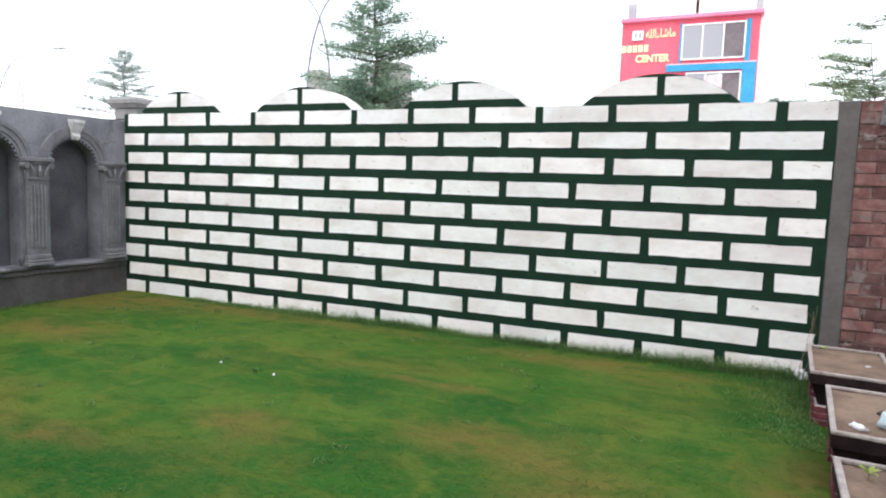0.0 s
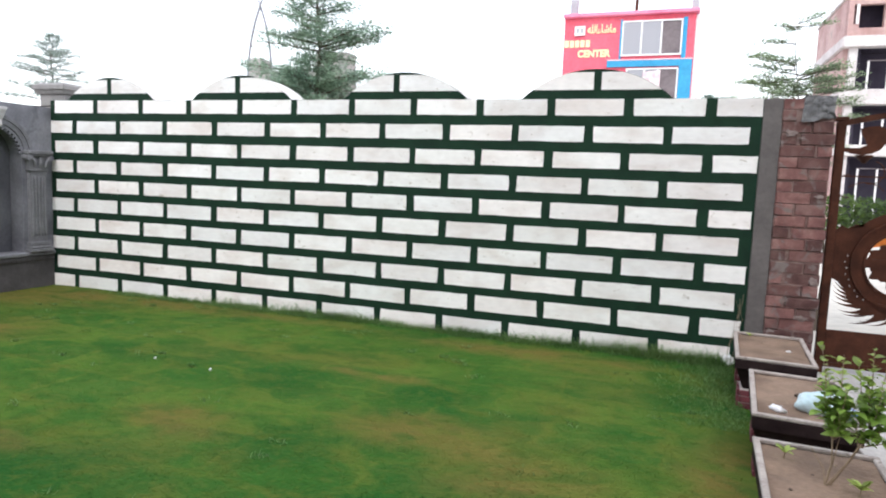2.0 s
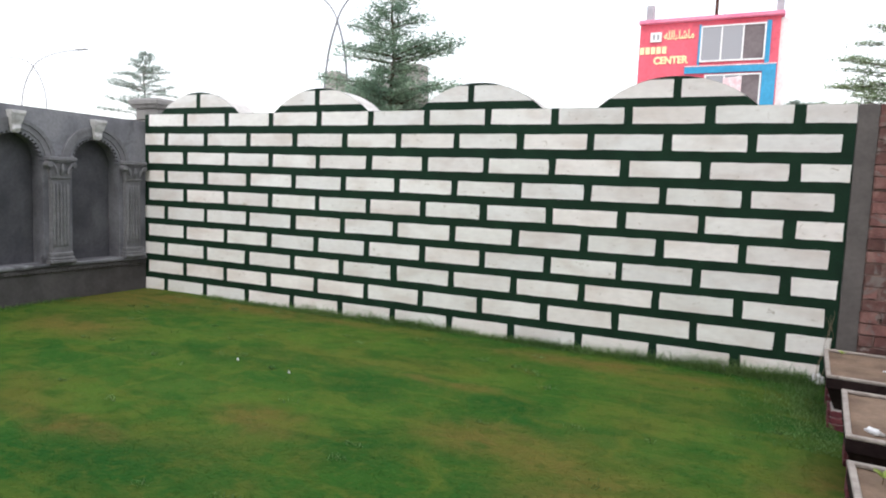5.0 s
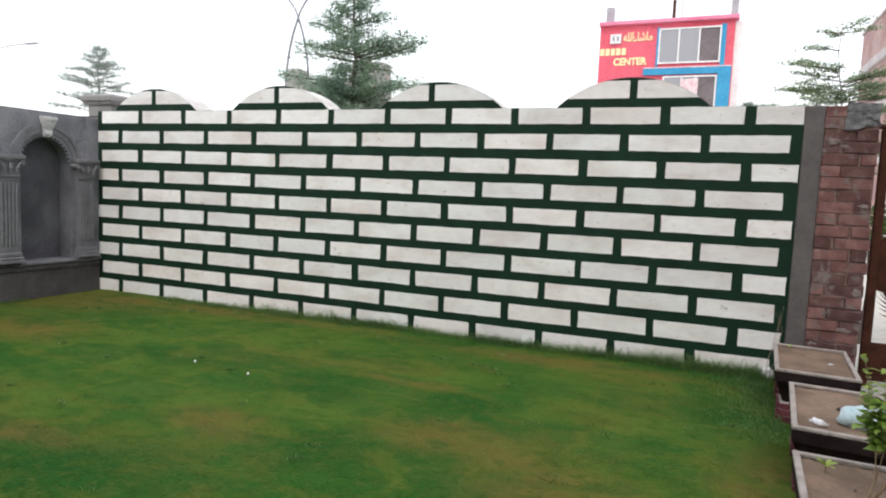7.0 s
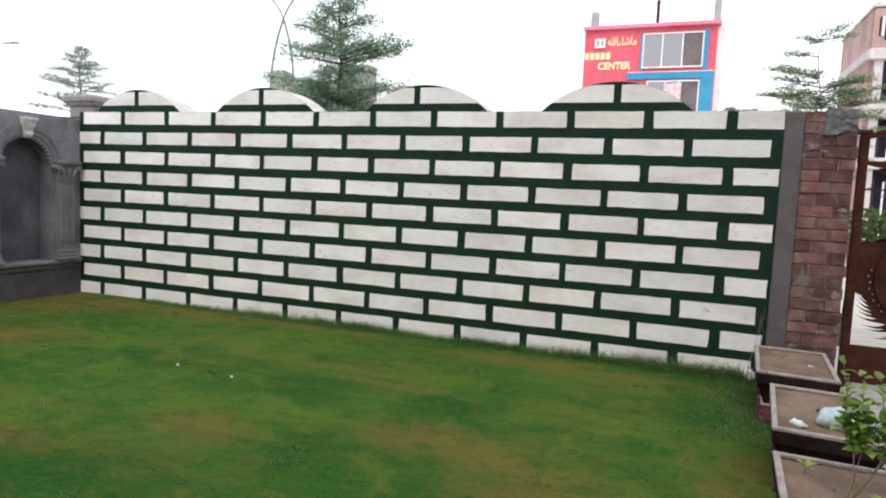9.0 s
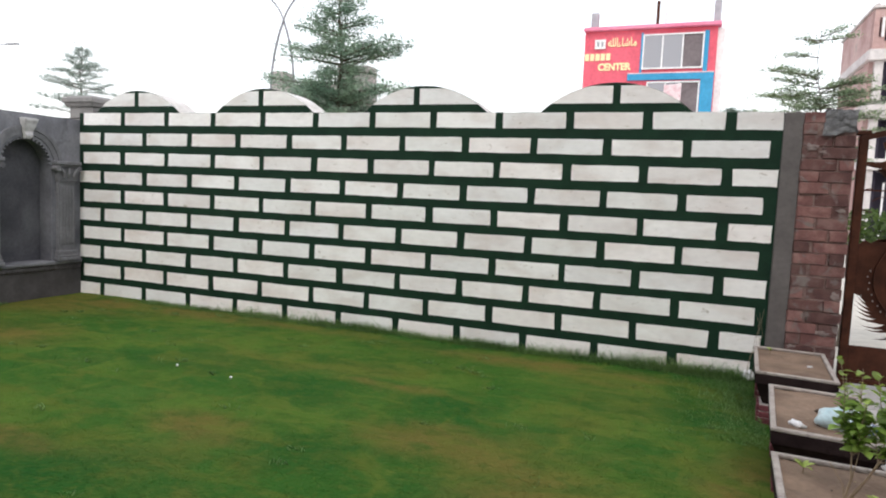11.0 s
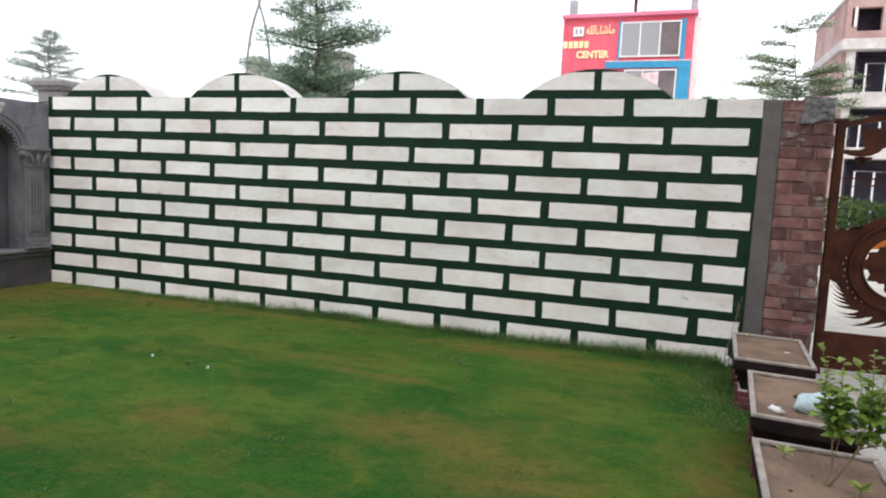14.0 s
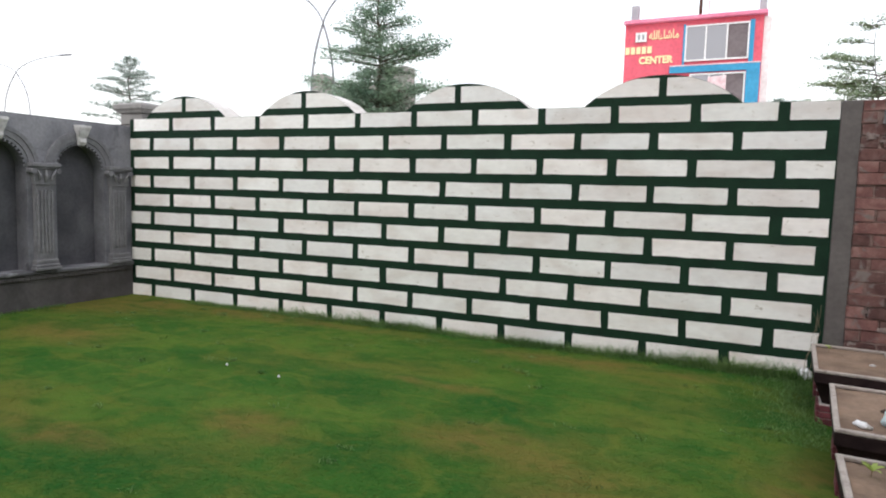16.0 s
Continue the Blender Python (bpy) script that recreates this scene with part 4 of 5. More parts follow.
            length *= 0.86
        bm = bmesh.new()
        flame(bm, cx, cz, a, 0.38, length, 0.0165, bend, y - 0.003 + 0.0003 * (i % 3), y + 0.003 + 0.0003 * (i % 3))
        part("flame", bm, M_RUST, g)
    # horn-shaped sheets with a curled tip under the top rail
    for s in (-1, 1):
        xe = cx + s * (0.5 - 0.061)
        low = [(0.0, 1.685), (0.06, 1.668), (0.12, 1.662), (0.18, 1.672), (0.23, 1.70), (0.262, 1.745), (0.272, 1.80), (0.262, 1.855)]
        high = [(0.215, 1.875), (0.15, 1.87), (0.095, 1.855), (0.105, 1.815), (0.13, 1.775), (0.145, 1.735), (0.10, 1.712), (0.0, 1.712)]
        bm = bmesh.new()
        prism(bm, [(xe - s * u, z) for u, z in low + high], y - 0.006, y + 0.006)
        part("crescent_sheet", bm, M_RUST, g, "horn-shaped steel sheet")
        cup = lathe(bmesh.new(), [(0.012, 1.60), (0.022, 1.615), (0.055, 1.645), (0.06, 1.66), (0.02, 1.662)], 14, (xe - s * 0.135, y))
        part("finial_cup", cup, M_RUST, g)
        for u, zc, r, a0, a1 in ((0.05, 1.43, 0.085, 1.5, 4.9), (0.19, 1.535, 0.085, -1.9, 1.3), (0.16, 1.30, 0.16, 0.7, 2.3)):
            n = 16
            arc = [a0 + (a1 - a0) * i / n for i in range(n + 1)]
            bm = tube(bmesh.new(), [(xe - s * (u + r * math.cos(t)), y, zc + r * math.sin(t)) for t in arc], 0.0042, 6)
            part("scroll", bm, M_RUST, g)
    part("mid_bar", boxed(x0 + 0.061, x1 - 0.061, y - 0.006, y + 0.006, 1.497, 1.508), M_RUST, g)


gate()


# ---- trees ----
def branch_points(start, direction, length, droop, rng, n=6):
    pts, p, d = [Vector(start)], Vector(start), Vector(direction).normalized()
    for i in range(n):
        d = (d + Vector((rng.uniform(-0.12, 0.12), rng.uniform(-0.12, 0.12), rng.uniform(-0.05, 0.07) + droop / n))).normalized()
        p = p + d * (length / n)
        pts.append(p.copy())
    return pts


def tiered_tree(name, label, base, height, tiers, seed, leaf, leaf_mat, per_metre, trunk_r=0.07, extra=(), thick=0.05, fuzz=0.075, ratio=0.45):
    """A tree with layers of nearly level limbs. tiers: (height, reach, limbs); extra: (height, compass angle, reach, rise)."""
    rng = random.Random(seed)
    nrg = np.random.default_rng(seed)
    t = thing(name, label, "tree", at=base)
    bm = bmesh.new()
    n = 12
    spine = [Vector((0.05 * math.sin(i * 1.3 + seed), 0.05 * math.cos(i * 1.7 + seed), -0.1 + (height + 0.1) * i / n)) for i in range(n + 1)]
    tube(bm, spine, [trunk_r * (1 - 0.88 * i / n) for i in range(n + 1)], 8)
    limbs = []
    for z, reach, m in tiers:
        a0 = rng.uniform(0, math.tau)
        for k in range(m):
            limbs.append((z + rng.uniform(-0.12, 0.12), a0 + math.tau * k / m + rng.uniform(-0.3, 0.3), reach * rng.uniform(0.72, 1.1)))
    limbs += list(extra)
    spots, norms = [], []
    for z, a, reach, *given in limbs:
        rise = given[0] if given else rng.uniform(0.08, 0.38)
        z = min(z, height * 0.985)
        i = min(n - 1, max(0, int((z + 0.1) / (height + 0.1) * n)))
        start = spine[i].lerp(spine[i + 1], 0.5)
        start.z = z
        pts = branch_points(start, (math.cos(a), math.sin(a), rise), reach, -0.12, rng)
        r = max(0.008, trunk_r * 0.32 * min(1, reach / 1.5))
        tube(bm, pts, [r * (1 - 0.8 * k / (len(pts) - 1)) for k in range(len(pts))], 5)
        twigs = [(pts, 0.4)]
        for k in range(2, len(pts)):
            for s in (-1, 1):
                if rng.random() < 0.85:
                    d = (pts[k] - pts[k - 1]).normalized()
                    side = Vector((-d.y, d.x, 0)).normalized() * s
                    q = branch_points(pts[k], d * 0.7 + side * 0.8 + Vector((0, 0, rng.uniform(-0.02, 0.2))), reach * rng.uniform(0.16, 0.36) * (1.15 - 0.5 * k / len(pts)), -0.08, rng, 4)
                    tube(bm, q, [r * 0.35 * (1 - 0.7 * m / 4) for m in range(5)], 4)
                    twigs.append((q, 0.0))
        for q, skip in twigs:
            for k in range(len(q) - 1):
                u0 = k / (len(q) - 1)
                if u0 < skip:
                    continue
                seg = (q[k + 1] - q[k]).length
                cnt = int(per_metre * seg * rng.uniform(0.5, 1.3))
                if not cnt:
                    continue
                u = nrg.uniform(0, 1, (cnt, 1))
                c = np.array(q[k]) * (1 - u) + np.array(q[k + 1]) * u
                c = c + nrg.normal(0, 1, (cnt, 3)) * np.array([fuzz, fuzz, thick])
                c[:, 2] += 0.02
                spots.append(c)
                norms.append(nrg.normal(0, 0.45, (cnt, 3)) + np.array([0, 0, 1.0]))
    part("trunk", bm, M_BARK, t, "slender brown trunk with tiered limbs")
    c = np.concatenate(spots)
    me = leaf_mesh(c, np.concatenate(norms), nrg.uniform(0.6, 1.2, len(c)) * leaf, leaf_mat, seed, ratio)
    part("crown", me, None, t, "sparse layered foliage")
    return t


def spread(d, along):
    """A place d metres ahead of the standing point, along the given slant."""
    return (6.54 + along * d, -5.54 + d, -0.05)


tiered_tree("tree", "tall green tree with layered level branches beyond the wall", spread(17, -0.583), 7.7,
            ((3.0, 1.4, 7), (3.3, 1.5, 9), (3.55, 1.35, 9), (3.8, 1.15, 9), (4.05, 0.95, 8), (4.3, 0.8, 7), (4.55, 0.85, 6), (4.85, 0.6, 5), (5.15, 0.9, 5), (5.4, 1.0, 5), (5.75, 0.65, 5), (6.15, 0.95, 5), (6.45, 0.75, 5), (6.8, 0.7, 5), (7.3, 0.5, 4)),
            23, 0.047, M_LEAF, 165, 0.11, extra=((4.1, 0.15, 2.3, 0.1), (4.15, -0.2, 1.9, 0.08), (4.25, 3.35, 2.3, 0.14), (4.5, 3.0, 2.2, 0.08), (5.1, 0.1, 1.95, 0.34), (5.2, -0.3, 1.7, 0.28), (5.0, 0.4, 1.6, 0.3), (4.75, 0.0, 1.2, 0.12),
                    (4.9, 0.2, 1.8, 0.2), (4.0, 3.6, 1.8, 0.1), (5.2, 3.2, 2.0, 0.2), (5.0, 3.5, 1.7, 0.15), (5.9, 3.0, 1.3, 0.4), (6.0, 0.1, 1.05, 0.3), (5.8, 3.4, 1.3, 0.3)), thick=0.085, fuzz=0.105, ratio=0.42)
tiered_tree("tree", "distant tree with haze-paled leaves in thin level tiers beyond the wall", spread(24, -1.186), 7.75,
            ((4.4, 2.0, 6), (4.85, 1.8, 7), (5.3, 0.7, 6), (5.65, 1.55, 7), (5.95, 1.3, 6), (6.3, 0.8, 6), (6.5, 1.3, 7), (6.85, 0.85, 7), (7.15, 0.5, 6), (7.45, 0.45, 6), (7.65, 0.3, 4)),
            5, 0.05, M_LEAF_HAZE, 88, 0.08, thick=0.055, fuzz=0.07, ratio=0.4)
# limbs of the young tree: height, compass angle, reach, rise
YOUNG = [(3.40, 0.2, 0.34, 0.15), (3.40, 2.9, 0.26, 0.1), (3.44, 5.6, 0.30, 0.12), (3.38, 1.6, 0.3, 0.2),
         (3.20, 3.1, 0.34, 0.25), (2.98, 3.0, 0.55, 0.25), (2.96, 3.6, 0.45, 0.22), (2.95, 2.4, 0.4, 0.2),
         (2.74, 3.1, 0.62, 0.22), (2.76, 3.6, 0.5, 0.2), (2.72, 2.6, 0.5, 0.2), (2.78, 0.2, 0.42, 0.35), (2.80, 5.9, 0.45, 0.3), (2.74, 0.7, 0.4, 0.3),
         (2.66, 0.0, 0.5, 0.22), (2.62, 5.6, 0.45, 0.2), (2.60, 3.3, 0.42, 0.15), (2.58, 1.4, 0.4, 0.2), (2.62, 4.6, 0.35, 0.2),
         (2.48, 3.2, 0.72, 0.12), (2.46, 2.7, 0.6, 0.1), (2.47, 3.8, 0.55, 0.12), (2.48, 0.1, 0.6, 0.05), (2.46, 5.7, 0.62, 0.0), (2.44, 0.6, 0.6, 0.05),
         (2.85, 3.3, 0.30, 0.2), (2.9, 4.4, 0.3, 0.2), (2.84, 1.0, 0.32, 0.25), (2.7, 4.2, 0.4, 0.2), (2.66, 2.2, 0.42, 0.18), (2.55, 4.0, 0.45, 0.15), (2.6, 5.0, 0.4, 0.2), (2.52, 2.0, 0.45, 0.1),
         (2.84, 6.1, 0.5, 0.25), (2.72, 0.4, 0.6, 0.25), (2.7, 5.9, 0.62, 0.25), (2.6, 0.2, 0.65, 0.15), (2.55, 5.8, 0.6, 0.1), (2.64, 3.0, 0.55, 0.2), (2.9, 3.0, 0.45, 0.15), (2.44, 3.0, 0.75, 0.08),
         (2.42, 5.2, 0.45, 0.05), (2.3, 6.1, 0.62, 0.0), (2.25, 5.5, 0.5, 0.0), (2.1, 0.2, 0.55, 0.05), (1.95, 5.9, 0.6, 0.05), (1.9, 3.4, 0.35, 0.1), (1.75, 0.1, 0.5, 0.1)]
tiered_tree("tree", "young green tree with open level branches by the gate", spread(9, 0.146), 3.5, (),
            9, 0.018, M_LEAF_NEAR, 270, 0.020, extra=YOUNG, thick=0.014, fuzz=0.045, ratio=0.5)
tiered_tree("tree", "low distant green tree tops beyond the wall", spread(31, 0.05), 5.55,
            ((3.9, 1.3, 6), (4.5, 1.3, 6), (5.0, 1.0, 6), (5.35, 0.7, 5)), 14, 0.09, M_LEAF_HAZE, 60, 0.09)


# ---- street lamps ----
def twin_arch_lamp(centre, half, low, cross, reach, tip_z, turn, thick):
    """Two leaning steel poles that curve in, cross, and carry arms to the far sides."""
    lamp = thing("street_lamp", "tall grey street lamp of two crossing curved poles", "street lamp", at=centre, group="street lamps along the road", turn=turn)
    for s in (-1, 1):
        pts = [(s * half, 0.06 * s, 0), (s * half, 0.06 * s, low)]
        for i in range(1, 13):
            u = i / 12
            pts.append((s * half * (1 - u ** 2.6), 0.06 * s, low + (cross - low) * u))
        for i in range(1, 13):
            u = i / 12
            pts.append((-s * reach * (0.25 * u + 0.75 * u * u), 0.06 * s, cross + (tip_z - cross) * math.sin(u * math.pi / 2)))
        bm = tube(bmesh.new(), pts, [thick * 1.8, thick * 1.6] + [thick] * 12 + [thick * 0.8] * 12, 8)
        pole = part("pole", bm, M_POLE, lamp)
        end = pts[-1]
        bm = boxed(min(end[0], end[0] - s * 0.75), max(end[0], end[0] - s * 0.75), end[1] - 0.1, end[1] + 0.1, end[2] - 0.022, end[2] + 0.022, bevel=0.015)
        part("lamp_head", bm, M_POLE, pole, "flat grey lamp head")


twin_arch_lamp(spread(18, -0.699), 0.40, 4.0, 6.55, 2.4, 7.9, 0, 0.036)
twin_arch_lamp(spread(21, -1.556), 0.88, 4.3, 6.5, 3.3, 7.2, 0, 0.026)


# ---- far buildings ----
def lettering(text, size, depth, mat, fat=0.022):
    c = bpy.data.curves.new("letters", "FONT")
    c.body, c.size, c.extrude, c.offset = text, size, depth, fat
    o = new("letters", c)
    bpy.context.view_layer.update()
    me = bpy.data.meshes.new_from_object(o.evaluated_get(bpy.context.evaluated_depsgraph_get()))
    bpy.data.objects.remove(o)
    me.materials.clear()
    me.materials.append(mat)
    return me


def fit_text(me, x0, x1, z0, z1, y):
    """The pose that lays a text mesh into a rectangle of a wall that faces -y."""
    co = np.array([v.co for v in me.vertices])
    lo, hi = co.min(0), co.max(0)
    sx, sz = (x1 - x0) / (hi[0] - lo[0]), (z1 - z0) / (hi[1] - lo[1])
    return Matrix.Translation((x0, y, z0)) @ Matrix.Rotation(radians(90), 4, "X") @ Matrix.Diagonal((sx, sz, 1, 1)) @ Matrix.Translation((-lo[0], -lo[1], 0))


def window(parent, x0, x1, z0, z1, y, cuts, open_pane=None, frame=0.085):
    """A framed window with its panes in a wall facing -y."""
    # backing sheet carries the room's dimness as its colour
    w = part("window", boxed(x0, x1, y + 0.02, y + 0.06, z0, z1), M_ROOM_SHADE, parent)
    edges = [x0] + [x0 + (x1 - x0) * c for c in cuts] + [x1]
    for name, a, b, c, d in (("frame", x0, x1, z0, z0 + frame), ("frame", x0, x1, z1 - frame, z1), ("frame", x0, x0 + frame, z0 + frame, z1 - frame), ("frame", x1 - frame, x1, z0 + frame, z1 - frame)):
        part(name, boxed(a, b, y - 0.05, y + 0.018, c, d), M_FRAME, w)
    for c in edges[1:-1]:
        part("mullion", boxed(c - frame * 0.5, c + frame * 0.5, y - 0.06, y + 0.015, z0 + frame, z1 - frame), M_FRAME, w)
    for i, (a, b) in enumerate(zip(edges, edges[1:])):
        if i != open_pane:
            part("pane", boxed(a + frame * 0.5, b - frame * 0.5, y - 0.012, y - 0.004, z0 + frame, z1 - frame), M_GLASS, w)
    return w


def red_building():
    ox, y = -0.16, 34.46
    b = thing("shop_building", "narrow red painted shop building with blue window bay", "building", at=(ox, y, -0.22), turn=-1.5)
    part("wall", boxed(0, 7.32, 0.08, 9.0, 0, 11.5), M_RED, b, "bright red painted wall")
    part("side_strip", boxed(7.325, 7.72, 0.3, 9.0, 0, 11.45), M_FARWHITE, b, "unpainted white side pier")
    part("parapet", boxed(-0.05, 7.5, -0.22, 0.5, 11.505, 11.72, bevel=0.03), M_PINK, b, "projecting faded pink parapet")
    part("column_stub", boxed(0.2, 0.62, 0.6, 0.96, 11.5, 12.75, bevel=0.02), M_STUB, b, "bare concrete column stub")
    part("column_stub", boxed(7.05, 7.42, 0.6, 0.96, 11.5, 13.1, bevel=0.02), M_STUB, b, "bare concrete column stub")
    part("mast", tube(bmesh.new(), [(3.9, 2.0, 11.4), (3.9, 2.0, 13.6)], 0.09, 8), M_RUST, b, "rusty steel mast")
    part("mast", tube(bmesh.new(), [(4.35, 2.2, 11.4), (4.35, 2.2, 14.0)], 0.05, 8), M_FRAME, b, "thin white mast")
    # upper window with blue surround
    window(b, 3.36, 6.66, 9.22, 11.2, 0.0, (0.33, 0.66), open_pane=2)
    for x0, x1 in ((3.25, 3.355), (6.665, 6.90)):
        part("surround", boxed(x0, x1, 0.0, 0.079, 9.05, 11.3), M_BLUE, b, "blue painted window surround")
    part("band", boxed(2.6, 7.28, -0.06, 0.079, 8.61, 8.97), M_BLUE, b, "blue painted band")
    part("band_edge", boxed(2.6, 7.28, -0.08, 0.079, 8.972, 9.03), M_CLOTH, b, "pale pink edge line")
    part("bay", boxed(6.60, 7.28, -0.06, 0.079, 3.0, 8.609), M_BLUE, b, "blue painted pier")
    window(b, 3.70, 6.58, 6.5, 8.52, 0.0, (0.36, 0.62), open_pane=2)
    window(b, 0.62, 1.24, 10.48, 11.02, 0.0, (0.5,), frame=0.13)
    cloth = bmesh.new()
    bmesh.ops.create_grid(cloth, x_segments=10, y_segments=10, size=0.5)
    for v in cloth.verts:
        v.co = Vector((5.15 + v.co.x * 0.95, -0.10 + 0.03 * math.sin(v.co.x * 14), 7.86 + v.co.y * 0.95 + 0.08 * v.co.x))
    part("curtain", cloth, M_CLOTH, b, "pale pink cloth hung in the window")
    # sign: generic word in letters, the name as plain bars
    me = lettering("CENTER", 0.5, 0.02, M_YELLOW)
    part("sign_word", me, None, b, "cream sign letters").matrix_basis = fit_text(me, 0.86, 2.76, 9.22, 9.66, 0.055)
    me = lettering("\uFEEA\uFEE0\uFEDF\uFE8D\uFE80\uFE8E\uFEB7\uFE8E\uFEE3", 0.5, 0.02, M_YELLOW, 0.010)
    part("sign_blessing", me, None, b, "cream calligraphic lettering").matrix_basis = fit_text(me, 1.36, 3.0, 10.55, 11.1, 0.055)
    for i in range(5):
        part("sign_bar", boxed(0.06 + i * 0.31, 0.30 + i * 0.31, 0.03, 0.079, 9.82, 10.22), M_YELLOW, b, "cream sign bar")


red_building()


def raw_building():
    x0, y0 = 14.0, 31.5
    b = thing("unfinished_building", "unfinished red brick building with bare concrete floors", "building", at=(x0, y0, -0.05))
    w, d = 13.0, 7.2
    part("side_wall", boxed(0, 0.25, 0.31, d, 0, 11.1), M_FARBRICK, b, "bare brick side wall")
    part("back_wall", boxed(0.26, w, d - 0.25, d, 0, 9.2), M_FARBRICK, b)
    for z, t in ((3.45, 0.55), (5.92, 0.73), (8.65, 0.52)):
        part("floor_slab", boxed(-0.12, w, -0.25, d - 0.26, z, z + t, bevel=0.03), M_FARGREY, b, "bare concrete floor slab")
        part("ring_beam", boxed(-0.16, -0.125, -0.2, d * 0.62, z + 0.04, z + t - 0.04), M_FARGREY, b, "concrete beam along the side")
    for z0, z1 in ((0, 3.449), (4.001, 5.919), (6.651, 8.649)):
        for x in (0.20, 4.9, 7.4, 10.0):
            part("column", boxed(x, x + 0.36, 0.0, 0.3, z0, z1), M_FARGREY, b, "bare concrete column")
        # partition, soffit and cross wall are added, coloured as the rooms' shade
        part("partition", boxed(0.6, w, 1.5, 1.7, z0, z1), M_INSIDE_SHADE, b, "inner wall coloured as indoor shade")
        part("soffit", boxed(0.56, w, 0.31, 1.49, z1 - 0.03, z1 - 0.002), M_INSIDE_SHADE, b, "added soffit sheet coloured as indoor shade")
        part("cross_wall", boxed(0.56, 0.75, 0.31, 1.49, z0, z1 - 0.031), M_INSIDE_SHADE, b, "added cross wall coloured as indoor shade")
        for x in (1.08, 1.92, 2.9):
            part("window_post", boxed(x, x + 0.08, 0.25, 0.33, z0, z1 - 0.6), M_FARWHITE, b, "thin pale window post")
        part("window_head", boxed(1.08, 3.0, 0.24, 0.34, z1 - 0.599, z1 - 0.55), M_ROOM_SHADE, b, "window head in the room shade colour")
    # top storey: brick front with window openings, uneven top
    openings = ((0.22, 0.31, 9.76, 10.65), (0.47, 1.50, 9.55, 10.65), (3.4, 5.0, 9.55, 10.65), (6.4, 8.2, 9.55, 10.65))
    edge = 0.0
    for a, c, lo, hi in openings:
        part("upper_pier", boxed(edge, a, -0.1, 0.2, 9.171, 11.05), M_FARBRICK, b, "bare brick pier")
        part("parapet", boxed(a + 0.001, c - 0.001, -0.1, 0.2, 9.171, lo), M_FARBRICK, b)
        part("lintel", boxed(a + 0.001, c - 0.001, -0.1, 0.2, hi, 11.05), M_FARBRICK, b)
        edge = c
    part("upper_pier", boxed(edge, w, -0.1, 0.2, 9.171, 11.05), M_FARBRICK, b, "bare brick pier")
    part("upper_room", boxed(0.3, w, 0.9, 1.1, 9.171, 10.9), M_INSIDE_SHADE, b, "inner wall coloured as indoor shade")
    part("roof", boxed(-0.1, w, -0.2, d, 11.101, 11.22), M_FARGREY, b, "rough concrete roof edge")
    part("window_post", boxed(0.315, 0.43, -0.16, -0.105, 9.74, 10.66), M_FARWHITE, b, "white window post")
    rng = random.Random(2)
    for i in range(22):
        x = rng.uniform(-0.05, 4.5)
        wide = rng.uniform(0.15, 0.5)
        bm = boxed(-wide / 2, wide / 2, -0.12, 0.12, 0, rng.uniform(0.05, 0.16), bevel=0.02, top=(rng.uniform(0, 0.06), 0.02))
        part("loose_brick", bm, M_FARGREY if i % 3 else M_FARWHITE, b, "loose rubble on the roof edge").matrix_basis = pose(x, -0.05, 11.221, 0, 0, rng.uniform(-20, 20))
    for i in range(7):
        x = 0.1 + i * 0.62
        part("rebar", tube(bmesh.new(), [(x, 0.1, 11.1), (x + rng.uniform(-0.03, 0.03), 0.1, 11.22 + rng.uniform(0.15, 0.3))], 0.02, 5), M_RUST, b)


raw_building()


def far_house():
    b = thing("flat_roofed_house", "plain beige flat-roofed house beyond the trees", "house", at=(-27.0, 39.5, -0.05))
    part("wall", boxed(0.9, 9.8, 0, 1.6, 0, 9.5), M_BEIGE, b)
    part("stair_room", boxed(7.0, 9.75, 0.1, 1.5, 9.501, 10.85), M_BEIGE, b)
    part("water_tank", boxed(0.92, 2.05, 0.1, 1.5, 9.501, 10.6), M_BEIGE, b)


far_house()


# ---- hedge behind the gate ----
def hedge():
    h = thing("hedge", "trimmed yellow-green hedge across the lane", "hedge", at=(8.9, 2.1, -0.05))
    rng = np.random.default_rng(3)
    n = 5200
    c = np.stack([rng.uniform(-1.1, 1.4, n), rng.uniform(-0.35, 0.35, n), rng.uniform(0, 1, n)], 1)
    wob = np.array([0.10 * noise.noise((a * 2, b * 2, 0)) for a, b in c[:, :2]])
    c[:, 2] = 1.06 + c[:, 2] * (0.36 + wob) + 0.05 * c[:, 0]
    me = leaf_mesh(c, rng.normal(0, 0.6, (n, 3)) + np.array([0, -0.3, 0.8]), rng.uniform(0.018, 0.04, n), M_HEDGE, 3, 0.5)
    part("foliage", me, None, h)
    bm = bmesh.new()
    for x in (-0.86, 0.05, 0.4, 0.9, 1.3):
        tube(bm, [(x, 0, 0), (x + 0.04, 0.05, 0.6), (x - 0.02, 0, 1.25)], [0.016, 0.013, 0.006], 5)
    part("stems", bm, M_BARK, h)


hedge()
cloth = bmesh.new()
bmesh.ops.create_grid(cloth, x_segments=16, y_segments=8, size=0.5)
for v in cloth.verts:
    v.co = Vector((8.33 + v.co.x * 0.66, 1.55 + 0.03 * math.sin(v.co.x * 19), 0.95 + v.co.y * 0.12 + 0.02 * math.sin(v.co.x * 6)))
bmesh.ops.solidify(cloth, geom=cloth.faces[:], thickness=0.004)
cloth_line = thing("cloth_line", "orange cloth hung low on two short posts", "cloth", at=(0, 0, 0))
part("cloth", cloth, M_ORANGE, cloth_line, "faded orange cloth")
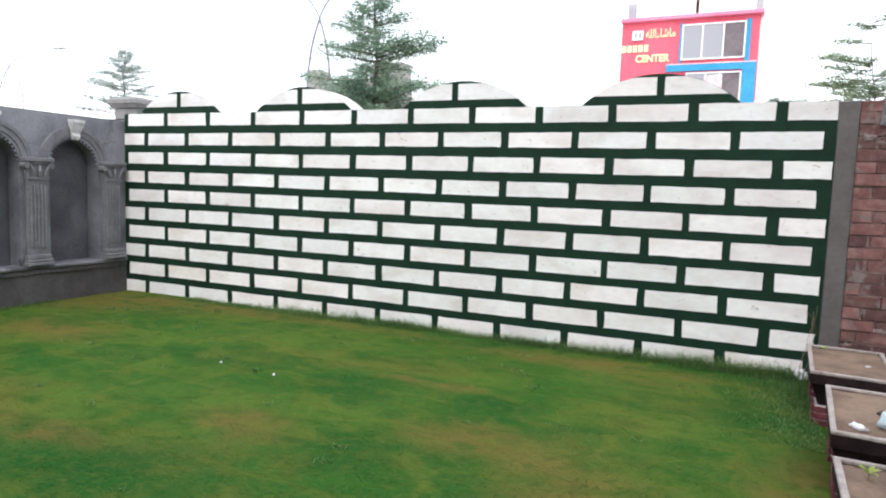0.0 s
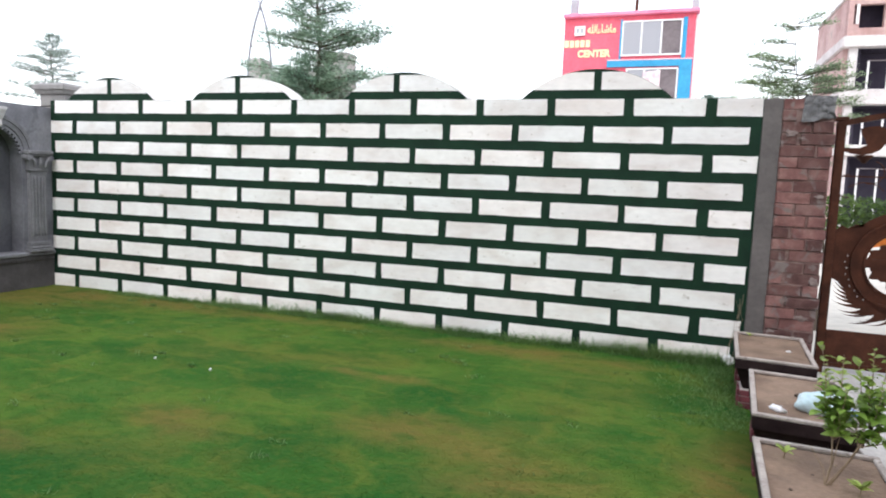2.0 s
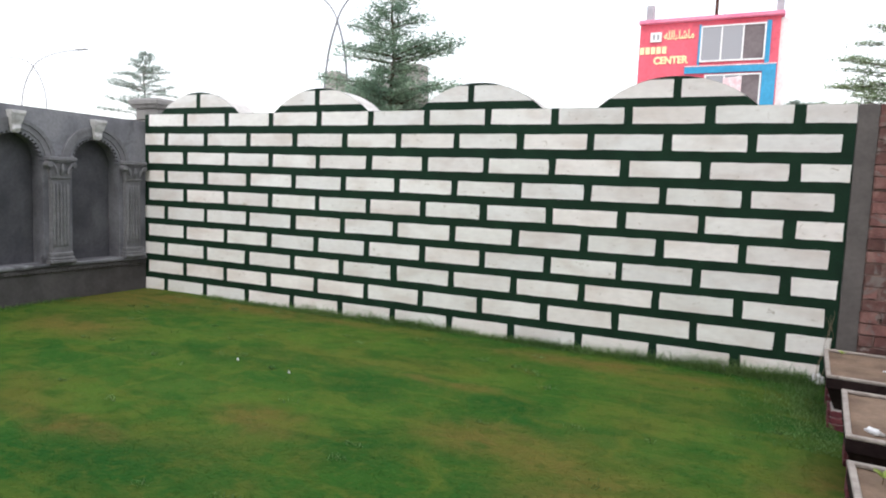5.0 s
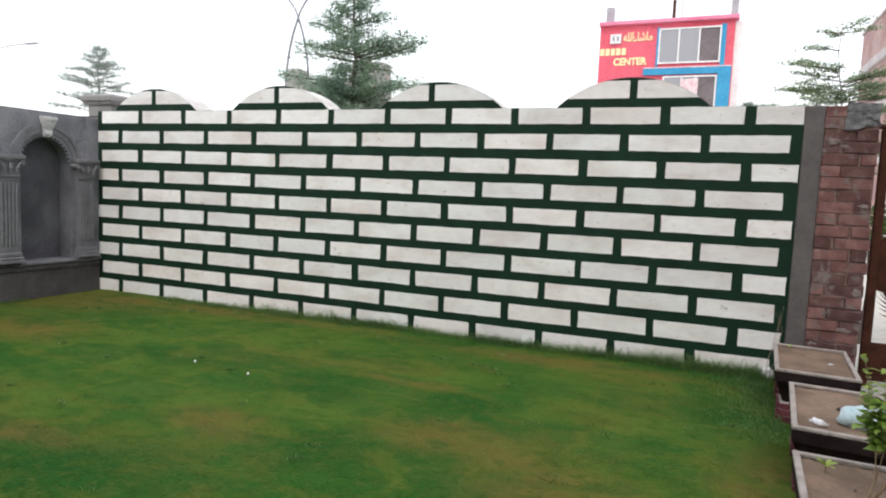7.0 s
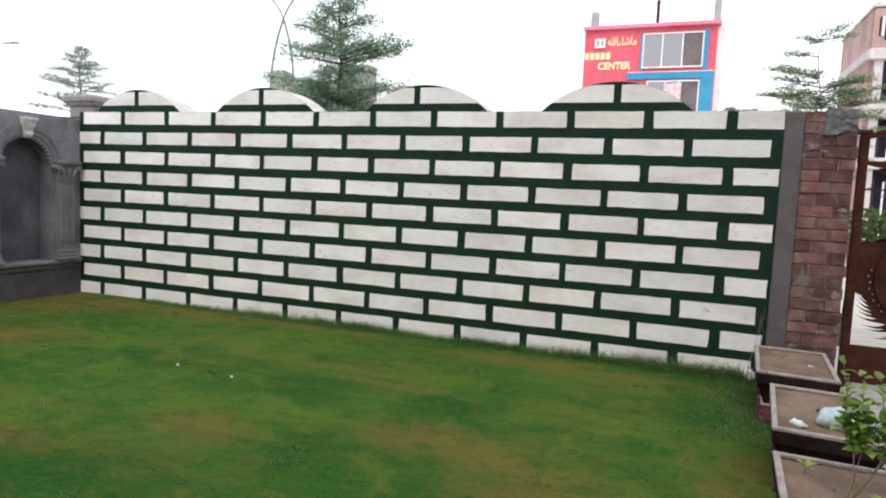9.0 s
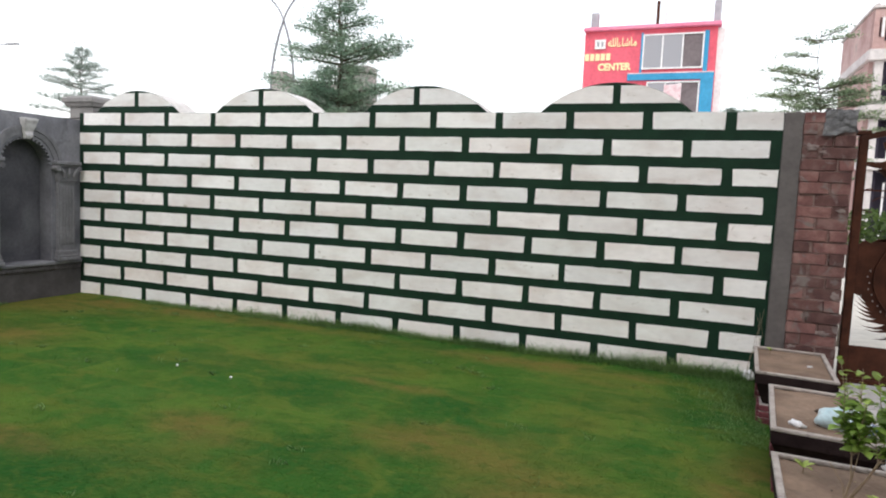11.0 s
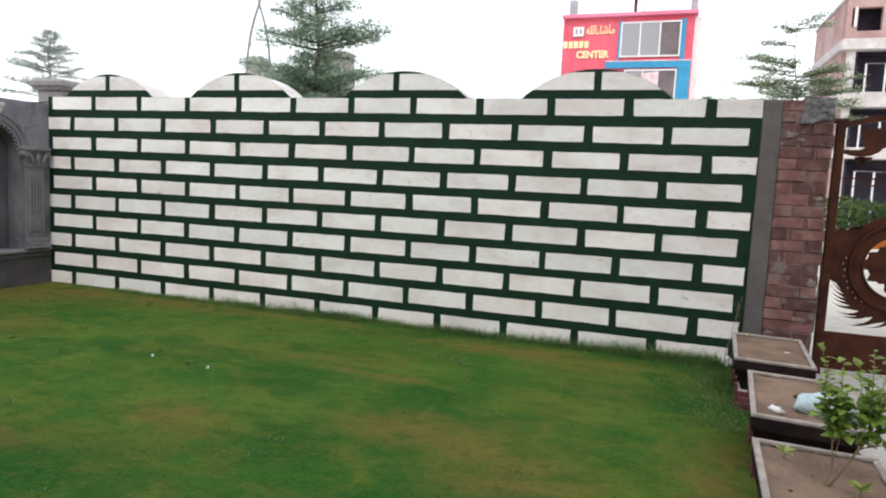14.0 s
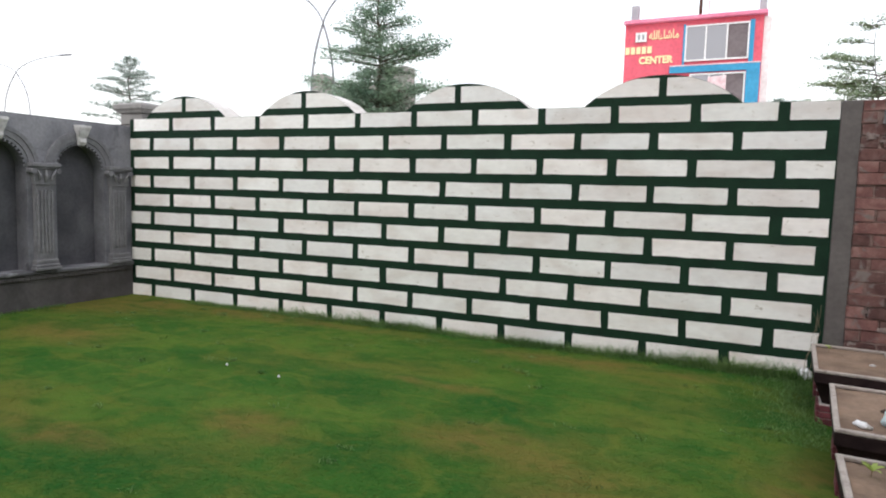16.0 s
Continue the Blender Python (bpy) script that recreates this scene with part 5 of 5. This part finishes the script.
for px in (8.0, 8.66):
    part("post", tube(bmesh.new(), [(px, 1.56, -0.06), (px, 1.56, 1.07)], 0.008, 6), M_FRAME, cloth_line)


# ---- bush and small plants in the planters ----
def near_leaf(length, width, fold=0.25, mat=M_LEAF_YOUNG):
    """One broad leaf with a midrib, pointing along +y."""
    bm = bmesh.new()
    rows = []
    for i, (u, w) in enumerate(((0, 0.08), (0.25, 0.8), (0.5, 1.0), (0.75, 0.72), (1.0, 0.05))):
        z = 0.12 * math.sin(u * 2.6) - 0.15 * u * u
        rows.append([bm.verts.new((s * w * width, u * length, z * length + abs(s) * fold * w * width)) for s in (-1, 0, 1)])
    for a, b in zip(rows, rows[1:]):
        for k in range(2):
            bm.faces.new((a[k], a[k + 1], b[k + 1], b[k]))
    return mesh_of(bm, mat, True)


def leaf_on(parent, me, at, direction, rng, size=1.0):
    d = Vector(direction).normalized()
    o = part("leaf", me, None, parent)
    q = d.to_track_quat("Y", "Z").to_matrix().to_4x4()
    o.matrix_basis = Matrix.Translation(at) @ q @ Matrix.Rotation(rng.uniform(-0.6, 0.6), 4, "Y") @ Matrix.Diagonal((size, size, size, 1))


def bush():
    rng = random.Random(17)
    b = thing("bush", "leafy bright green bush growing in the planter soil", "bush", at=(7.122, -2.92, 0.305))
    old = [near_leaf(0.05, 0.0165, 0.25, M_LEAF_BUSH), near_leaf(0.042, 0.015, 0.4, M_LEAF_BUSH), near_leaf(0.056, 0.019, 0.15, M_LEAF_BUSH)]
    young = [near_leaf(0.042, 0.012), near_leaf(0.034, 0.011, 0.4), near_leaf(0.046, 0.014, 0.15)]
    forks = [(0.02, 0.03, 0.16), (0.10, 0.02, 0.15), (0.14, 0.05, 0.20)]
    for i, f in enumerate(forks):
        f = Vector(f)
        part("main_stem", tube(bmesh.new(), [Vector((0.008 * i, 0.006 * i, -0.012)), f * 0.5 + Vector((0.012, 0, 0)), f], [0.0042, 0.0034, 0.0026], 6), M_TWIG, b, "thin pale woody stem")
    for dx, dy, dz in ((-0.05, 0.02, 0.13), (0.06, -0.03, 0.11), (0.05, 0.05, 0.19)):
        part("main_stem", tube(bmesh.new(), [(0.004, 0.002, -0.012), (dx * 0.3 + 0.012, dy * 0.4, dz * 0.45), (dx, dy, dz)], [0.003, 0.0022, 0.0012], 5), M_TWIG, b, "thin bare pale twig")
    tips = [(-0.03, 0.10, 0.50), (0.0, 0.14, 0.43), (0.04, 0.10, 0.40), (0.02, 0.06, 0.33), (0.07, 0.10, 0.36), (0.10, 0.12, 0.44), (0.15, 0.14, 0.49), (0.20, 0.10, 0.50),
            (0.25, 0.10, 0.45), (0.13, 0.06, 0.34), (0.06, 0.05, 0.27), (0.19, 0.05, 0.22), (0.12, 0.02, 0.25), 
            (0.05, 0.02, 0.37), (0.17, 0.16, 0.30), (0.22, 0.12, 0.34), (0.09, 0.08, 0.29), (-0.01, 0.08, 0.40), (0.0, 0.03, 0.34), (0.05, 0.12, 0.46), (-0.02, 0.12, 0.36), (0.08, 0.0, 0.32), (0.13, 0.1, 0.40), (0.16, 0.02, 0.38), (0.02, 0.0, 0.28), (0.24, 0.14, 0.24), (0.27, 0.06, 0.17), (0.05, -0.02, 0.20), (0.22, 0.02, 0.28), (-0.03, 0.04, 0.27)]
    for tip in tips:
        tip = Vector(tip)
        f = Vector(min(forks, key=lambda q: (Vector(q) - tip * 0.6).length))
        mid = f.lerp(tip, 0.5) + Vector((rng.uniform(-0.02, 0.02), rng.uniform(-0.02, 0.02), 0.015))
        pts = [f, f.lerp(mid, 0.5), mid, mid.lerp(tip, 0.5), tip]
        stem = part("stem", tube(bmesh.new(), pts, [0.0024, 0.002, 0.0018, 0.0014, 0.0009], 4), M_TWIG, b)
        for i in range(16):
            u = 0.12 + 0.88 * (i + rng.random()) / 16
            k = min(3.999, u * 4)
            a = pts[int(k)].lerp(pts[int(k) + 1], k - int(k))
            ang = i * 2.4 + rng.uniform(-0.5, 0.5)
            fresh = a.z + rng.uniform(-0.05, 0.05) > 0.345
            leaf_on(stem, rng.choice(young if fresh else old), a, (math.cos(ang), math.sin(ang), rng.uniform(-0.3, 0.9)), rng, rng.uniform(0.5, 1.1))


bush()


def sprout(at, n, size, seed):
    rng = random.Random(seed)
    s = thing("seedling", "small yellow-green seedling sprouting from dry soil", "seedling", at=at, group="seedlings in the planters")
    me = near_leaf(0.06, 0.012)
    part("stem", tube(bmesh.new(), [(0, 0, -0.01), (0.004, 0, 0.03)], [0.003, 0.002], 5), M_TWIG, s)
    for i in range(n):
        a = i * math.tau / n + rng.uniform(-0.4, 0.4)
        leaf_on(s, me, (0.004, 0, 0.028), (math.cos(a), math.sin(a), rng.uniform(0.3, 0.9)), rng, size)


sprout((7.02, -2.72, 0.303), 5, 0.8, 1)
sprout((7.22, -2.98, 0.303), 7, 0.9, 2)
sprout((7.13, -0.45, 0.303), 4, 0.6, 3)


# ---- litter ----
def litter():
    def put(name, bm, mat, label, cat, at, turn=0.0, smooth=True):
        o = solid(name, bm, mat, label, cat, smooth=smooth)
        o.matrix_basis = pose(*at, 0, 0, turn)
    z = 0.304
    put("plastic_bag", lump(4, 0.12, 0.06, 0.11, 0.22, 3), M_BAG, "crumpled pale blue plastic bag on planter soil", "bag", (7.285, -2.05, z), -8)
    put("wrapper", lump(7, 0.035, 0.03, 0.05, 0.8, 2), M_BLUEWRAP, "crumpled blue wrapper on planter soil", "wrapper", (7.40, -2.06, z), 10)
    put("paper_scrap", lump(9, 0.04, 0.02, 0.03, 0.9, 2), M_PAPER, "crumpled white paper scrap on planter soil", "paper", (7.08, -2.09, z), -30)
    put("soil_clod", lump(2, 0.022, 0.016, 0.022, 0.5, 2), M_CLOD, "dark clod lying on planter soil", "clod", (7.23, -1.80, z))
    put("paper_scrap", lump(6, 0.016, 0.010, 0.012, 0.7, 2), M_PAPER, "tiny white paper scrap on planter soil", "paper", (7.34, -0.74, z))
    put("paper_scrap", lump(12, 0.045, 0.02, 0.07, 0.9, 3), M_PAPER, "crumpled white paper ball in grass by the planter", "paper", (7.035, -0.045, 0.0), 15)
    put("stone", lump(13, 0.05, 0.04, 0.06, 0.5, 2), M_CAST, "pale pinkish stone between the planters", "stone", (7.44, -1.28, -0.03))
    for i, (x, y, dark) in enumerate(((7.05, -2.6, 1), (7.2, -2.72, 0), (7.1, -2.85, 1), (7.26, -2.65, 1), (7.0, -3.02, 1), (7.08, -1.62, 1), (7.33, -1.66, 1), (7.15, -1.95, 0), (7.2, -0.55, 1), (7.35, -0.98, 0))):
        put("soil_clod", lump(30 + i, 0.008, 0.006, 0.008, 0.6, 1), M_CLOD if dark else M_TWIG, "small dark clod lying on planter soil" if dark else "small pale crumb lying on planter soil", "clod", (x, y, z), i * 40)
    for x, y in ((3.16, -1.91), (3.68, -1.97)):
        put("paper_fleck", lump(5, 0.010, 0.008, 0.018, 0.6, 2), M_PAPER, "tiny white paper fleck lying on the lawn", "paper", (x, y, 0.012))


litter()


def dry_stalks():
    rng = random.Random(3)
    s = thing("dry_weed", "thin dry weed stalks against the wall", "weed", at=(7.04, -0.06, -0.01))
    for i in range(4):
        pts = [Vector((rng.uniform(-0.03, 0.03), 0, 0))]
        for k in range(7):
            pts.append(pts[-1] + Vector((rng.uniform(-0.035, 0.03), rng.uniform(-0.006, 0.004), rng.uniform(0.06, 0.095))))
        part("stalk", tube(bmesh.new(), pts, [0.0016] * 5 + [0.0012] * 3, 4), M_TWIG, s)


dry_stalks()
grass()
